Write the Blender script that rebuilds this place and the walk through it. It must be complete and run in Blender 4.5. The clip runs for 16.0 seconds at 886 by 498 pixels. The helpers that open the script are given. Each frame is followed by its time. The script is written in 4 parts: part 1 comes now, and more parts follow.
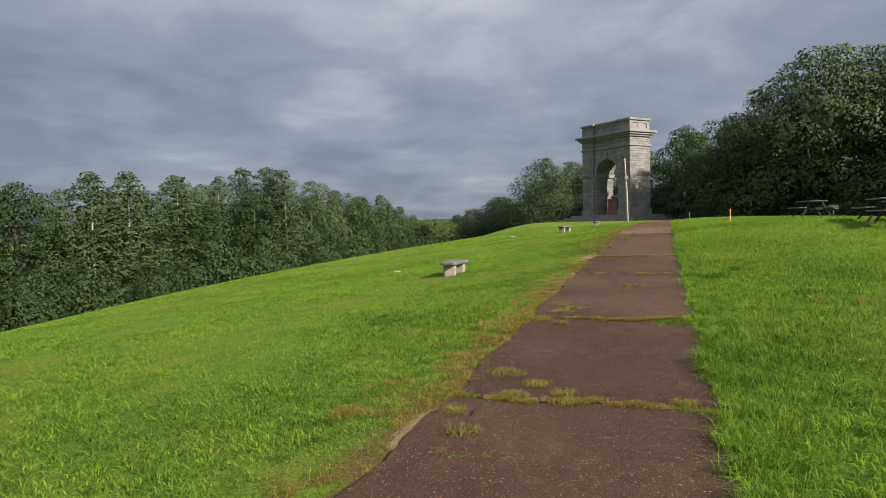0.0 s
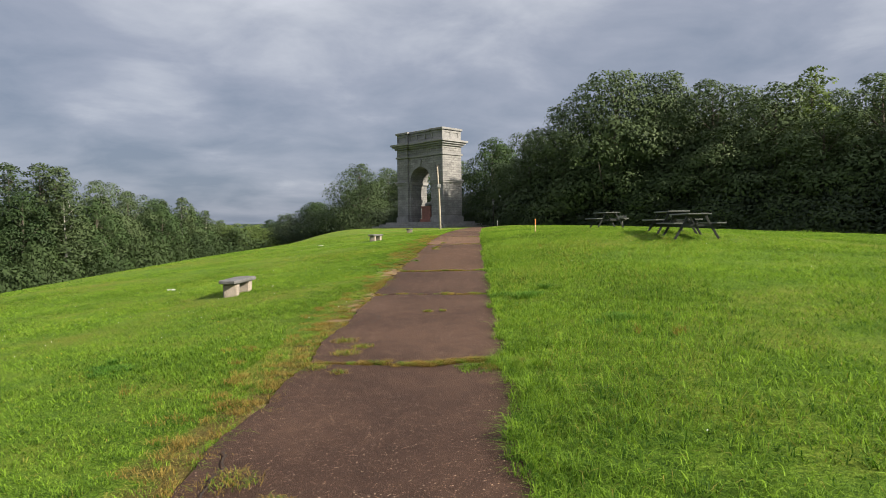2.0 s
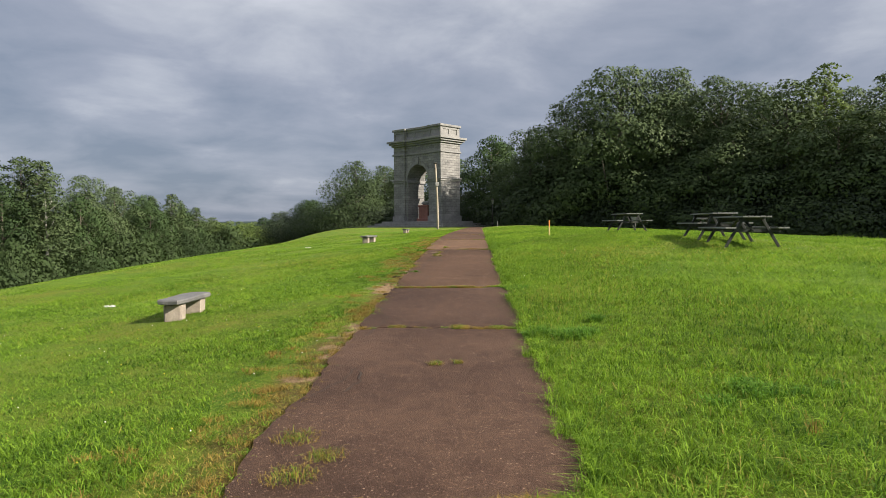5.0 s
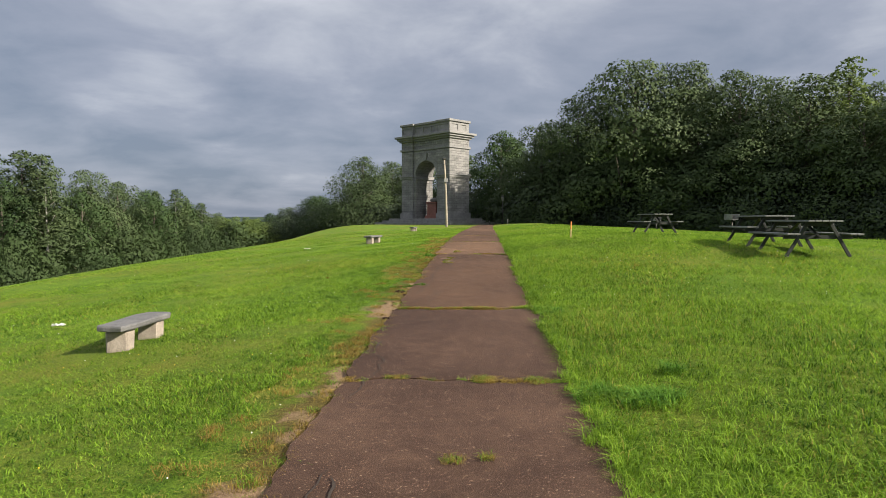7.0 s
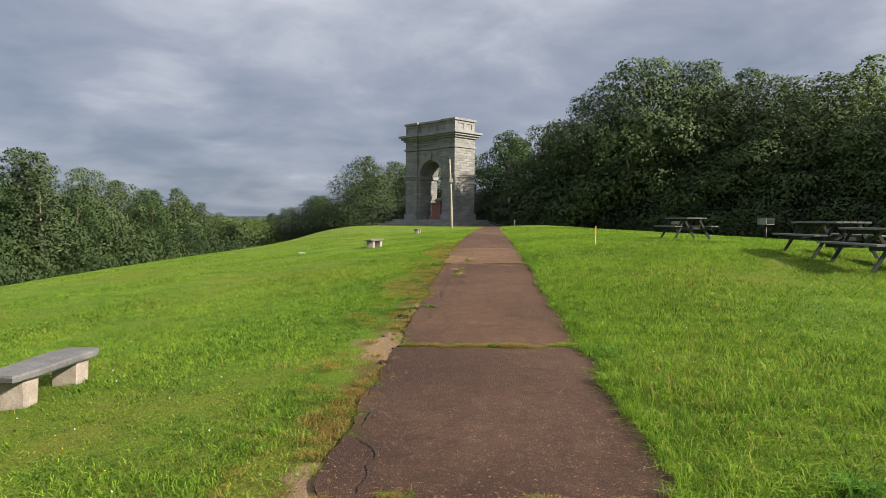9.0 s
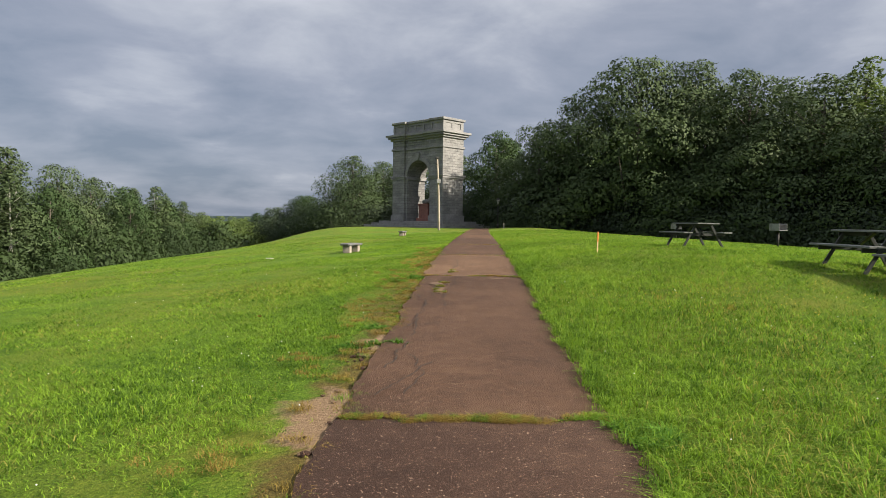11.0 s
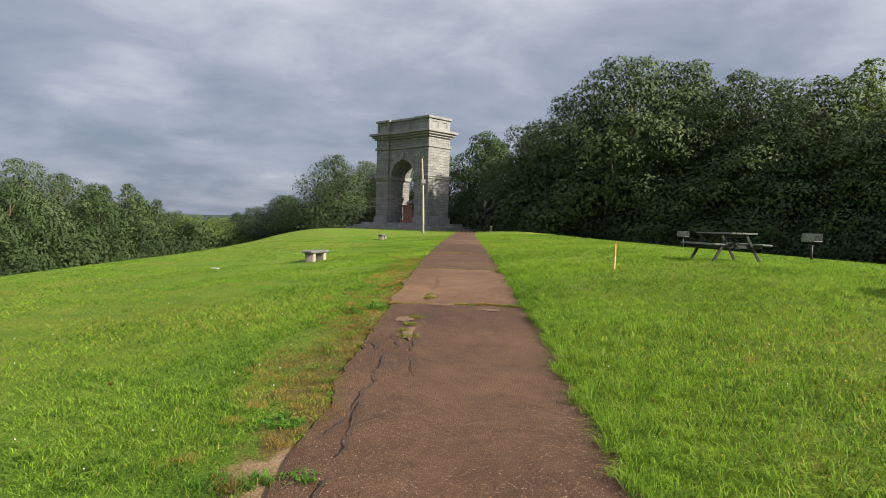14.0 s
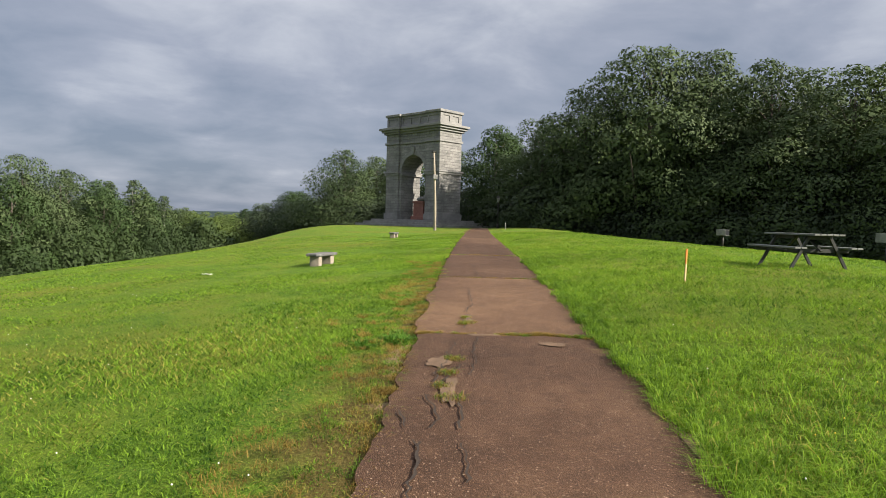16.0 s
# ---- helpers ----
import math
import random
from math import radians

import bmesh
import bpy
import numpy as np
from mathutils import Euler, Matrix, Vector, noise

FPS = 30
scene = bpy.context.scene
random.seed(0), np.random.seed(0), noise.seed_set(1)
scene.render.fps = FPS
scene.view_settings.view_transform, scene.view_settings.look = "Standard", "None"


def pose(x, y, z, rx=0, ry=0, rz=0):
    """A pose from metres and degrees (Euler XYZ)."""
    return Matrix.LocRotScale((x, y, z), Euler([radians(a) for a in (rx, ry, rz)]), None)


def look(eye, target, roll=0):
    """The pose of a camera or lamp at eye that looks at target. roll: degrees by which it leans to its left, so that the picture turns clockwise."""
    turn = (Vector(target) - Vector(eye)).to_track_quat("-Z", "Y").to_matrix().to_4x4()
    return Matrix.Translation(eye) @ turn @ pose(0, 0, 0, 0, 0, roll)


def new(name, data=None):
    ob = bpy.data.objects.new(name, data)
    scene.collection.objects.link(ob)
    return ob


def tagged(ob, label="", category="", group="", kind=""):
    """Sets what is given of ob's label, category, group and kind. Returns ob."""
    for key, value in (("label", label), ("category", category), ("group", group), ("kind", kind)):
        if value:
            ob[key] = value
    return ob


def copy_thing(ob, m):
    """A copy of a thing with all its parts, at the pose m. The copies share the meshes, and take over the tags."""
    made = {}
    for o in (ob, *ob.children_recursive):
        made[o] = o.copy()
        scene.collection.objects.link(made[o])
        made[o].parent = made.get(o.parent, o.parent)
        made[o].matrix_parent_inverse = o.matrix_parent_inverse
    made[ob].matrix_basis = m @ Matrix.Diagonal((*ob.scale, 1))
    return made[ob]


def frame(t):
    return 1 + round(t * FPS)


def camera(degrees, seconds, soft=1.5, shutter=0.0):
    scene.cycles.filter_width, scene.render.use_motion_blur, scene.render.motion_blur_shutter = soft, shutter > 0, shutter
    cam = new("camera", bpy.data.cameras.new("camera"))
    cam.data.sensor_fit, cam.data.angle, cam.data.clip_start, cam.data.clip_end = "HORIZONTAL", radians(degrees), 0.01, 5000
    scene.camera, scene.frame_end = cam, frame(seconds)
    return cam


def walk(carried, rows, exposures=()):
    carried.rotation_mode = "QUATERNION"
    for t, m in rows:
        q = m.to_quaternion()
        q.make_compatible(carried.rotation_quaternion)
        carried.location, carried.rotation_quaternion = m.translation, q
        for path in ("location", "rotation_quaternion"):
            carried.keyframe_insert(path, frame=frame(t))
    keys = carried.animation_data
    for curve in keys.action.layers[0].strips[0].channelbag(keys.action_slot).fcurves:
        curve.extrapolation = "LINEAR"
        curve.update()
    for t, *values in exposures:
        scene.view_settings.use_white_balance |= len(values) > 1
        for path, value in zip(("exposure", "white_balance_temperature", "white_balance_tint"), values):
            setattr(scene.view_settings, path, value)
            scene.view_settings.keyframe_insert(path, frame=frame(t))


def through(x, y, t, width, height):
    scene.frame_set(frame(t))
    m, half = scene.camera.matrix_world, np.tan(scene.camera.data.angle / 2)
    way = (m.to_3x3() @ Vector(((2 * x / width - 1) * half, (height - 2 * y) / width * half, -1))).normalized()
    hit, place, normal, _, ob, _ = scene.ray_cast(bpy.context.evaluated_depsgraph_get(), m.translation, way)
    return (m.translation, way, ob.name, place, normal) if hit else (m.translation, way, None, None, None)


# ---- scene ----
cam = camera(68.7, 16.0, 0.7)
PATH = [
    (0, (-0.179, -1.496, 1.467), (-0.216, 0.502, 1.386), -1.3),
    (0.5, (-0.035, -0.997, 1.48), (0.068, 0.999, 1.404), -1.2),
    (1, (0.157, -0.512, 1.495), (0.459, 1.464, 1.418), -1.0),
    (1.5, (0.341, -0.042, 1.566), (0.797, 1.904, 1.49), -0.9),
    (2, (0.536, 0.489, 1.585), (1.052, 2.419, 1.511), -0.8),
    (2.5, (0.657, 1.032, 1.598), (1.193, 2.957, 1.515), -0.7),
    (3, (0.787, 1.598, 1.632), (1.335, 3.52, 1.55), -0.5),
    (3.5, (0.938, 2.219, 1.625), (1.483, 4.141, 1.548), -0.3),
    (4, (1.035, 2.756, 1.65), (1.574, 4.681, 1.575), -0.2),
    (6.5, (1.602, 5.538, 1.756), (2.111, 7.47, 1.67), -0.3),
    (7, (1.754, 6.13, 1.832), (2.258, 8.063, 1.744), -0.0),
    (7.5, (1.86, 6.72, 1.846), (2.362, 8.654, 1.762), 0.1),
    (8, (1.986, 7.317, 1.836), (2.487, 9.252, 1.753), 0.1),
    (8.5, (2.094, 7.948, 1.883), (2.586, 9.885, 1.797), 0.3),
    (11, (3.037, 10.967, 1.996), (3.565, 12.894, 1.914), 0.8),
    (11.5, (3.274, 11.533, 2.045), (3.817, 13.456, 1.963), 0.8),
    (12, (3.493, 12.148, 2.046), (4.054, 14.066, 1.966), 1.0),
    (12.5, (3.715, 12.716, 2.056), (4.289, 14.63, 1.984), 1.2),
    (13, (3.912, 13.334, 2.117), (4.49, 15.248, 2.046), 1.4),
    (13.5, (4.053, 13.967, 2.119), (4.626, 15.881, 2.048), 1.5),
    (14, (4.211, 14.573, 2.115), (4.782, 16.489, 2.039), 1.5),
    (14.5, (4.343, 15.191, 2.155), (4.906, 17.109, 2.075), 1.5),
    (15, (4.418, 15.85, 2.146), (4.98, 17.768, 2.064), 1.3),
    (15.5, (4.501, 16.521, 2.123), (5.059, 18.44, 2.037), 1.3),
    (16, (4.559, 17.16, 2.197), (5.103, 19.083, 2.108), 1.4),
]
walk(cam, [(t, look(eye, target, roll)) for t, eye, target, roll in PATH], exposures=[(0, 1.3), (1.5, 1.5), (11, 1.5), (13, 1.57), (16, 1.57)])

# ---- light ----
SUN_EL, SUN_AZ = radians(30), radians(-41)        # azimuth counted from +x
SUN_DIR = Vector((math.cos(SUN_EL) * math.cos(SUN_AZ), math.cos(SUN_EL) * math.sin(SUN_AZ), math.sin(SUN_EL)))
sun_data = bpy.data.lights.new("sun", "SUN")
sun_data.energy, sun_data.angle, sun_data.color = 3.4, radians(1.0), (1.0, 0.9, 0.74)
sun = new("sun", sun_data)
sun.matrix_world = look((60, -60, 60), Vector((60, -60, 60)) - SUN_DIR)

world = bpy.data.worlds.new("world")
scene.world = world
world.use_nodes = True


def link(tree, a, b):
    tree.links.new(a, b)


def node(tree, kind, **values):
    n = tree.nodes.new(kind)
    for key, value in values.items():
        if key in n.inputs:
            n.inputs[key].default_value = value
    return n


def ramp(tree, fac, stops):
    n = tree.nodes.new("ShaderNodeValToRGB")
    e = n.color_ramp.elements
    while len(e) < len(stops):
        e.new(0.5)
    for el, (p, c) in zip(e, stops):
        el.position, el.color = p, (*c, 1)
    link(tree, fac, n.inputs["Fac"])
    return n.outputs["Color"]


def maths(tree, op, a, b=None, c=None):
    n = tree.nodes.new("ShaderNodeMath")
    n.operation = op
    for i, v in enumerate((a, b, c)):
        if v is None:
            continue
        if isinstance(v, (int, float)):
            n.inputs[i].default_value = v
        else:
            link(tree, v, n.inputs[i])
    return n.outputs[0]


def noise_tex(tree, vec, scale, detail=4.0, rough=0.55, distort=0.0):
    n = tree.nodes.new("ShaderNodeTexNoise")
    n.inputs["Scale"].default_value, n.inputs["Detail"].default_value = scale, detail
    n.inputs["Roughness"].default_value, n.inputs["Distortion"].default_value = rough, distort
    if vec is not None:
        link(tree, vec, n.inputs["Vector"])
    return n.outputs["Fac"]


def blend(tree, fac, a, b, mode="MIX"):
    n = tree.nodes.new("ShaderNodeMix")
    n.data_type, n.blend_type = "RGBA", mode
    for i, v in ((0, fac), (6, a), (7, b)):
        if isinstance(v, (int, float)):
            n.inputs[i].default_value = v
        elif isinstance(v, tuple):
            n.inputs[i].default_value = (*v, 1)
        else:
            link(tree, v, n.inputs[i])
    return n.outputs[2]


def build_sky():
    t = world.node_tree
    t.nodes.clear()
    out = t.nodes.new("ShaderNodeOutputWorld")
    sky = t.nodes.new("ShaderNodeTexSky")
    sky.sky_type, sky.sun_disc = "NISHITA", False
    sky.sun_elevation, sky.sun_rotation = SUN_EL, radians(90) - SUN_AZ
    clear = node(t, "ShaderNodeBackground", Strength=0.06)
    link(t, sky.outputs[0], clear.inputs["Color"])
    # cloud sheet: the view direction laid onto a flat layer high above
    co = t.nodes.new("ShaderNodeTexCoord")
    sep = t.nodes.new("ShaderNodeSeparateXYZ")
    link(t, co.outputs["Generated"], sep.inputs[0])
    up = maths(t, "ADD", maths(t, "MAXIMUM", sep.outputs[2], 0.0), 0.20)
    flat = t.nodes.new("ShaderNodeCombineXYZ")
    link(t, maths(t, "DIVIDE", sep.outputs[0], up), flat.inputs[0])
    link(t, maths(t, "DIVIDE", sep.outputs[1], up), flat.inputs[1])
    big = noise_tex(t, flat.outputs[0], 0.75, 3.0, 0.5, 0.4)
    mid = noise_tex(t, flat.outputs[0], 2.1, 7.0, 0.55, 0.35)
    fine = noise_tex(t, flat.outputs[0], 4.5, 6.0, 0.6, 0.3)
    f = maths(t, "ADD", maths(t, "ADD", maths(t, "MULTIPLY", big, 0.56), maths(t, "MULTIPLY", mid, 0.36)), maths(t, "MULTIPLY", fine, 0.08))
    # thicker and darker cloud low down, thinner overhead
    f = maths(t, "ADD", f, maths(t, "MULTIPLY_ADD", sep.outputs[2], 0.46, -0.136))
    # a little brighter towards the sun's side
    f = maths(t, "ADD", f, maths(t, "MULTIPLY_ADD", sep.outputs[0], 0.075, -0.018))
    col = ramp(t, f, [(0.31, (0.17, 0.205, 0.275)), (0.44, (0.275, 0.30, 0.37)), (0.54, (0.42, 0.44, 0.495)), (0.63, (0.56, 0.575, 0.63)), (0.75, (0.72, 0.73, 0.77))])
    cloud = node(t, "ShaderNodeBackground", Strength=SKY)
    link(t, col, cloud.inputs["Color"])
    mix = t.nodes.new("ShaderNodeMixShader")
    mix.inputs[0].default_value = 0.94
    link(t, clear.outputs[0], mix.inputs[1])
    link(t, cloud.outputs[0], mix.inputs[2])
    link(t, mix.outputs[0], out.inputs["Surface"])


SKY = 0.46
build_sky()


# ---- materials ----
def material(name, rough=0.8, metal=0.0):
    m = bpy.data.materials.new(name)
    m.use_nodes = True
    b = m.node_tree.nodes["Principled BSDF"]
    b.inputs["Roughness"].default_value, b.inputs["Metallic"].default_value = rough, metal
    return m, m.node_tree, b


def place(t, world_space=True):
    n = t.nodes.new("ShaderNodeTexCoord" if not world_space else "ShaderNodeNewGeometry")
    return n.outputs["Position"] if world_space else n.outputs["Object"]


def bump(t, b, height, strength=0.4, distance=0.02):
    n = node(t, "ShaderNodeBump", Strength=strength, Distance=distance)
    link(t, height, n.inputs["Height"])
    link(t, n.outputs["Normal"], b.inputs["Normal"])


def rough_stuff(name, dark, light, scale=6.0, fine=60.0, rough=0.85, relief=0.5, dist=0.01, own=True, metal=0.0):
    """A surface with stains and grain at two scales."""
    m, t, b = material(name, rough, metal)
    p = place(t, not own)
    a, c = noise_tex(t, p, scale, 5.0, 0.6), noise_tex(t, p, fine, 3.0, 0.6)
    f = maths(t, "MULTIPLY_ADD", c, 0.45, maths(t, "MULTIPLY", a, 0.55))
    link(t, ramp(t, f, [(0.3, dark), (0.7, light)]), b.inputs["Base Color"])
    bump(t, b, f, relief, dist)
    return m


def leaf_material(name, dark, light, through=0.35, tint=0.12, gloss=0.6, patch=0.0, single=0.5):
    """Leaves or blades: a colour for each piece, some light shining through."""
    m, t, b = material(name, gloss)
    g = t.nodes.new("ShaderNodeNewGeometry")
    info = t.nodes.new("ShaderNodeObjectInfo")
    r = maths(t, "MULTIPLY_ADD", g.outputs["Random Per Island"], single, maths(t, "MULTIPLY_ADD", noise_tex(t, g.outputs["Position"], 0.35, 3.0), 0.7, 0.15 - 0.5 * single))
    r = maths(t, "MULTIPLY_ADD", info.outputs["Random"], tint, r)
    if patch:
        r = maths(t, "MULTIPLY_ADD", maths(t, "SUBTRACT", noise_tex(t, g.outputs["Position"], 4.5, 3.0, 0.6), 0.5), patch, r)
    col = ramp(t, r, [(0.15, dark), (0.85, light)])
    link(t, col, b.inputs["Base Color"])
    b.inputs["Specular IOR Level"].default_value = 0.12
    tr = t.nodes.new("ShaderNodeBsdfTranslucent")
    link(t, blend(t, 0.5, col, blend(t, 1.0, col, (1.0, 1.0, 0.45), "MULTIPLY")), tr.inputs["Color"])
    mix = t.nodes.new("ShaderNodeMixShader")
    mix.inputs[0].default_value = through
    link(t, b.outputs[0], mix.inputs[1])
    link(t, tr.outputs[0], mix.inputs[2])
    link(t, mix.outputs[0], t.nodes["Material Output"].inputs["Surface"])
    return m


def beside_path(t, p):
    """Metres to the right of the middle of the path."""
    sep = t.nodes.new("ShaderNodeSeparateXYZ")
    link(t, p, sep.inputs[0])
    y = sep.outputs[1]
    mid = maths(t, "MULTIPLY_ADD", maths(t, "MULTIPLY", y, y), 0.0002, maths(t, "MULTIPLY_ADD", y, 0.315, -0.3))
    return maths(t, "MULTIPLY", maths(t, "SUBTRACT", sep.outputs[0], mid), 0.953)


# bare sandy stretches on the left rim: along the path, reach, half length
SANDY = ((2.4, 0.34, 1.2), (11.6, 0.5, 1.3), (15.6, 0.75, 1.9), (18.5, 0.45, 1.0))


def lawn_material():
    m, t, b = material("lawn", 0.9)
    p = place(t)
    big, mid, fine = noise_tex(t, p, 0.11, 4.0), noise_tex(t, p, 0.9, 5.0, 0.6), noise_tex(t, p, 34.0, 4.0, 0.75)
    # darkest greens stand in for the shade between blades
    green = ramp(t, maths(t, "MULTIPLY_ADD", fine, 0.68, maths(t, "MULTIPLY", mid, 0.32)), [(0.34, (0.020, 0.052, 0.004)), (0.5, (0.098, 0.182, 0.013)), (0.64, (0.205, 0.305, 0.030))])
    dry = ramp(t, fine, [(0.3, (0.085, 0.108, 0.010)), (0.7, (0.22, 0.205, 0.034))])
    patch = ramp(t, maths(t, "MULTIPLY_ADD", mid, 0.4, maths(t, "MULTIPLY", big, 0.6)), [(0.45, (0, 0, 0)), (0.60, (0.8, 0.8, 0.8))])
    turf = blend(t, patch, green, dry)
    # thatch and bare sand where feet have left the asphalt on its downhill side
    off = maths(t, "SUBTRACT", maths(t, "MULTIPLY", beside_path(t, p), -1.0), 0.98)
    n1, n2 = noise_tex(t, p, 1.3, 5.0, 0.7, 0.4), noise_tex(t, p, 0.55, 3.0, 0.6, 0.3)
    along = t.nodes.new("ShaderNodeSeparateXYZ")
    link(t, p, along.inputs[0])
    trod = maths(t, "MAXIMUM", maths(t, "MULTIPLY_ADD", maths(t, "ABSOLUTE", maths(t, "SUBTRACT", along.outputs[1], 21.6)), -0.28, 0.55), 0.0)
    reach = maths(t, "ADD", trod, maths(t, "SUBTRACT", maths(t, "MULTIPLY", n1, 2.3), 0.48))
    worn = maths(t, "SUBTRACT", 1.0, maths(t, "DIVIDE", off, maths(t, "MAXIMUM", reach, 0.05)))
    foot = 0.0
    for centre, reach_out, half in SANDY:
        lump = maths(t, "MULTIPLY_ADD", maths(t, "ABSOLUTE", maths(t, "SUBTRACT", along.outputs[1], centre + 0.36)), -reach_out / half, reach_out)
        foot = maths(t, "MAXIMUM", lump, foot)
    bare = maths(t, "SUBTRACT", 1.0, maths(t, "DIVIDE", off, maths(t, "MAXIMUM", maths(t, "ADD", foot, maths(t, "MULTIPLY_ADD", n2, 3.2, maths(t, "MULTIPLY_ADD", n1, 1.4, -2.2))), 0.02)))
    side = maths(t, "GREATER_THAN", off, -1.99)
    thatch = ramp(t, fine, [(0.3, (0.06, 0.050, 0.014)), (0.55, (0.14, 0.108, 0.030)), (0.75, (0.25, 0.20, 0.065))])
    sand = ramp(t, fine, [(0.3, (0.16, 0.10, 0.055)), (0.7, (0.40, 0.28, 0.175))])
    k1 = maths(t, "MULTIPLY", side, ramp(t, worn, [(0.05, (0, 0, 0)), (0.45, (1, 1, 1))]))
    k2 = maths(t, "MULTIPLY", side, ramp(t, bare, [(0.10, (0, 0, 0)), (0.35, (1, 1, 1))]))
    link(t, blend(t, k2, blend(t, k1, turf, thatch), sand), b.inputs["Base Color"])
    b.inputs["Specular IOR Level"].default_value = 0.15
    bump(t, b, fine, 0.9, 0.06)
    return m


def asphalt_material(name, tone_k, red, chips):
    """Reddish-brown asphalt with pale and dark chips; red shifts its hue."""
    m, t, b = material(name, 0.85)
    b.inputs["Specular IOR Level"].default_value = 0.2
    p = place(t)
    info = t.nodes.new("ShaderNodeObjectInfo")
    big, mid, fine = noise_tex(t, p, 0.5, 4.0), noise_tex(t, p, 5.0, 5.0, 0.65), noise_tex(t, p, 90.0, 3.0, 0.7)
    f = maths(t, "ADD", maths(t, "MULTIPLY", big, 0.4), maths(t, "MULTIPLY_ADD", fine, 0.35, maths(t, "MULTIPLY", mid, 0.25)))
    f = maths(t, "MULTIPLY_ADD", info.outputs["Random"], 0.14, maths(t, "SUBTRACT", f, 0.07))
    base = ramp(t, f, [(p0, (c0 * tone_k, c1 * tone_k, c2 * tone_k * red)) for p0, c0, c1, c2 in ((0.32, 0.022, 0.0112, 0.007), (0.5, 0.062, 0.034, 0.022), (0.68, 0.136, 0.081, 0.051))])
    col = base
    for size, share, rad, tone in ((36.0, 0.61, 0.20, (0.42, 0.31, 0.23)), (58.0, 0.585, 0.25, (0.25, 0.15, 0.10)), (110.0, 0.60, 0.30, (0.22, 0.14, 0.105)), (95.0, 0.60, 0.32, (0.012, 0.008, 0.007))):
        v = t.nodes.new("ShaderNodeTexVoronoi")
        v.inputs["Scale"].default_value = size
        link(t, p, v.inputs["Vector"])
        pick = maths(t, "GREATER_THAN", noise_tex(t, v.outputs["Color"], 40.0, 0.0), share - chips)
        chip = maths(t, "MULTIPLY", maths(t, "LESS_THAN", v.outputs["Distance"], rad), pick)
        col = blend(t, maths(t, "MULTIPLY", chip, 0.85), col, tone)
    link(t, col, b.inputs["Base Color"])
    h = maths(t, "SUBTRACT", maths(t, "MULTIPLY", fine, 0.6), v.outputs["Distance"])
    bump(t, b, h, 0.7, 0.009)
    return m


def granite_material(name, warm=0.0, course=0.55):
    """Rough-faced granite laid in courses; the joints lie in the relief and in a faint change of tone from stone to stone."""
    m, t, b = material(name, 0.86)
    co = t.nodes.new("ShaderNodeTexCoord")
    sep = t.nodes.new("ShaderNodeSeparateXYZ")
    link(t, co.outputs["Object"], sep.inputs[0])
    lay = t.nodes.new("ShaderNodeCombineXYZ")
    link(t, maths(t, "ADD", sep.outputs[0], sep.outputs[1]), lay.inputs[0])
    link(t, sep.outputs[2], lay.inputs[1])
    br = node(t, "ShaderNodeTexBrick", Scale=1.0)
    for key, value in (("Mortar Size", 0.022), ("Brick Width", 1.15), ("Row Height", course), ("Bias", 0.0), ("Mortar Smooth", 0.4)):
        br.inputs[key].default_value = value
    br.inputs["Color1"].default_value, br.inputs["Color2"].default_value, br.inputs["Mortar"].default_value = (0.80, 0.80, 0.80, 1), (1.12, 1.12, 1.11, 1), (0.50, 0.50, 0.50, 1)
    link(t, lay.outputs[0], br.inputs["Vector"])
    a, c = noise_tex(t, co.outputs["Object"], 0.5, 6.0, 0.65), noise_tex(t, co.outputs["Object"], 7.0, 4.0, 0.7)
    f = maths(t, "MULTIPLY_ADD", a, 0.6, maths(t, "MULTIPLY", c, 0.4))
    col = ramp(t, f, [(0.32, (0.12 + warm * 0.1, 0.12, 0.122)), (0.5, (0.22 + warm * 0.1, 0.217, 0.215)), (0.68, (0.32 + warm * 0.1, 0.313, 0.306))])
    link(t, blend(t, 1.0, col, br.outputs["Color"], "MULTIPLY"), b.inputs["Base Color"])
    bump(t, b, maths(t, "MULTIPLY_ADD", br.outputs["Fac"], -0.8, maths(t, "MULTIPLY", c, 0.8)), 0.9, 0.09)
    return m


LAWN, GRANITE = lawn_material(), granite_material("rough_granite", 0.0, 0.43)
ASPHALT, ASPHALT_DARK = asphalt_material("asphalt", 1.32, 0.92, 0.05), asphalt_material("dark_asphalt", 0.80, 1.05, 0.0)
DRESSED = rough_stuff("dressed_granite", (0.12, 0.12, 0.123), (0.30, 0.295, 0.29), 0.8, 18.0, 0.8, 0.4, 0.03)
REDSTONE = rough_stuff("red_granite", (0.15, 0.06, 0.045), (0.30, 0.13, 0.10), 2.0, 22.0, 0.6, 0.2, 0.01)
SLATE = rough_stuff("bench_stone", (0.06, 0.06, 0.063), (0.19, 0.187, 0.19), 4.0, 40.0, 0.8, 0.5, 0.02)
FIELD = rough_stuff("leg_stone", (0.16, 0.13, 0.11), (0.38, 0.33, 0.28), 5.0, 45.0, 0.85, 0.5, 0.02)
TABLE_WOOD = rough_stuff("weathered_board", (0.06, 0.066, 0.062), (0.19, 0.20, 0.19), 3.0, 40.0, 0.6, 0.3, 0.004)
LEG_DARK = rough_stuff("dark_frame", (0.007, 0.009, 0.008), (0.022, 0.026, 0.024), 5.0, 50.0, 0.5, 0.2, 0.002)
POLE_WOOD = rough_stuff("pole_wood", (0.20, 0.17, 0.13), (0.42, 0.37, 0.30), 1.5, 20.0, 0.8, 0.4, 0.01)
IRON = rough_stuff("dark_iron", (0.012, 0.012, 0.012), (0.05, 0.048, 0.045), 6.0, 50.0, 0.55, 0.3, 0.003, metal=0.4)
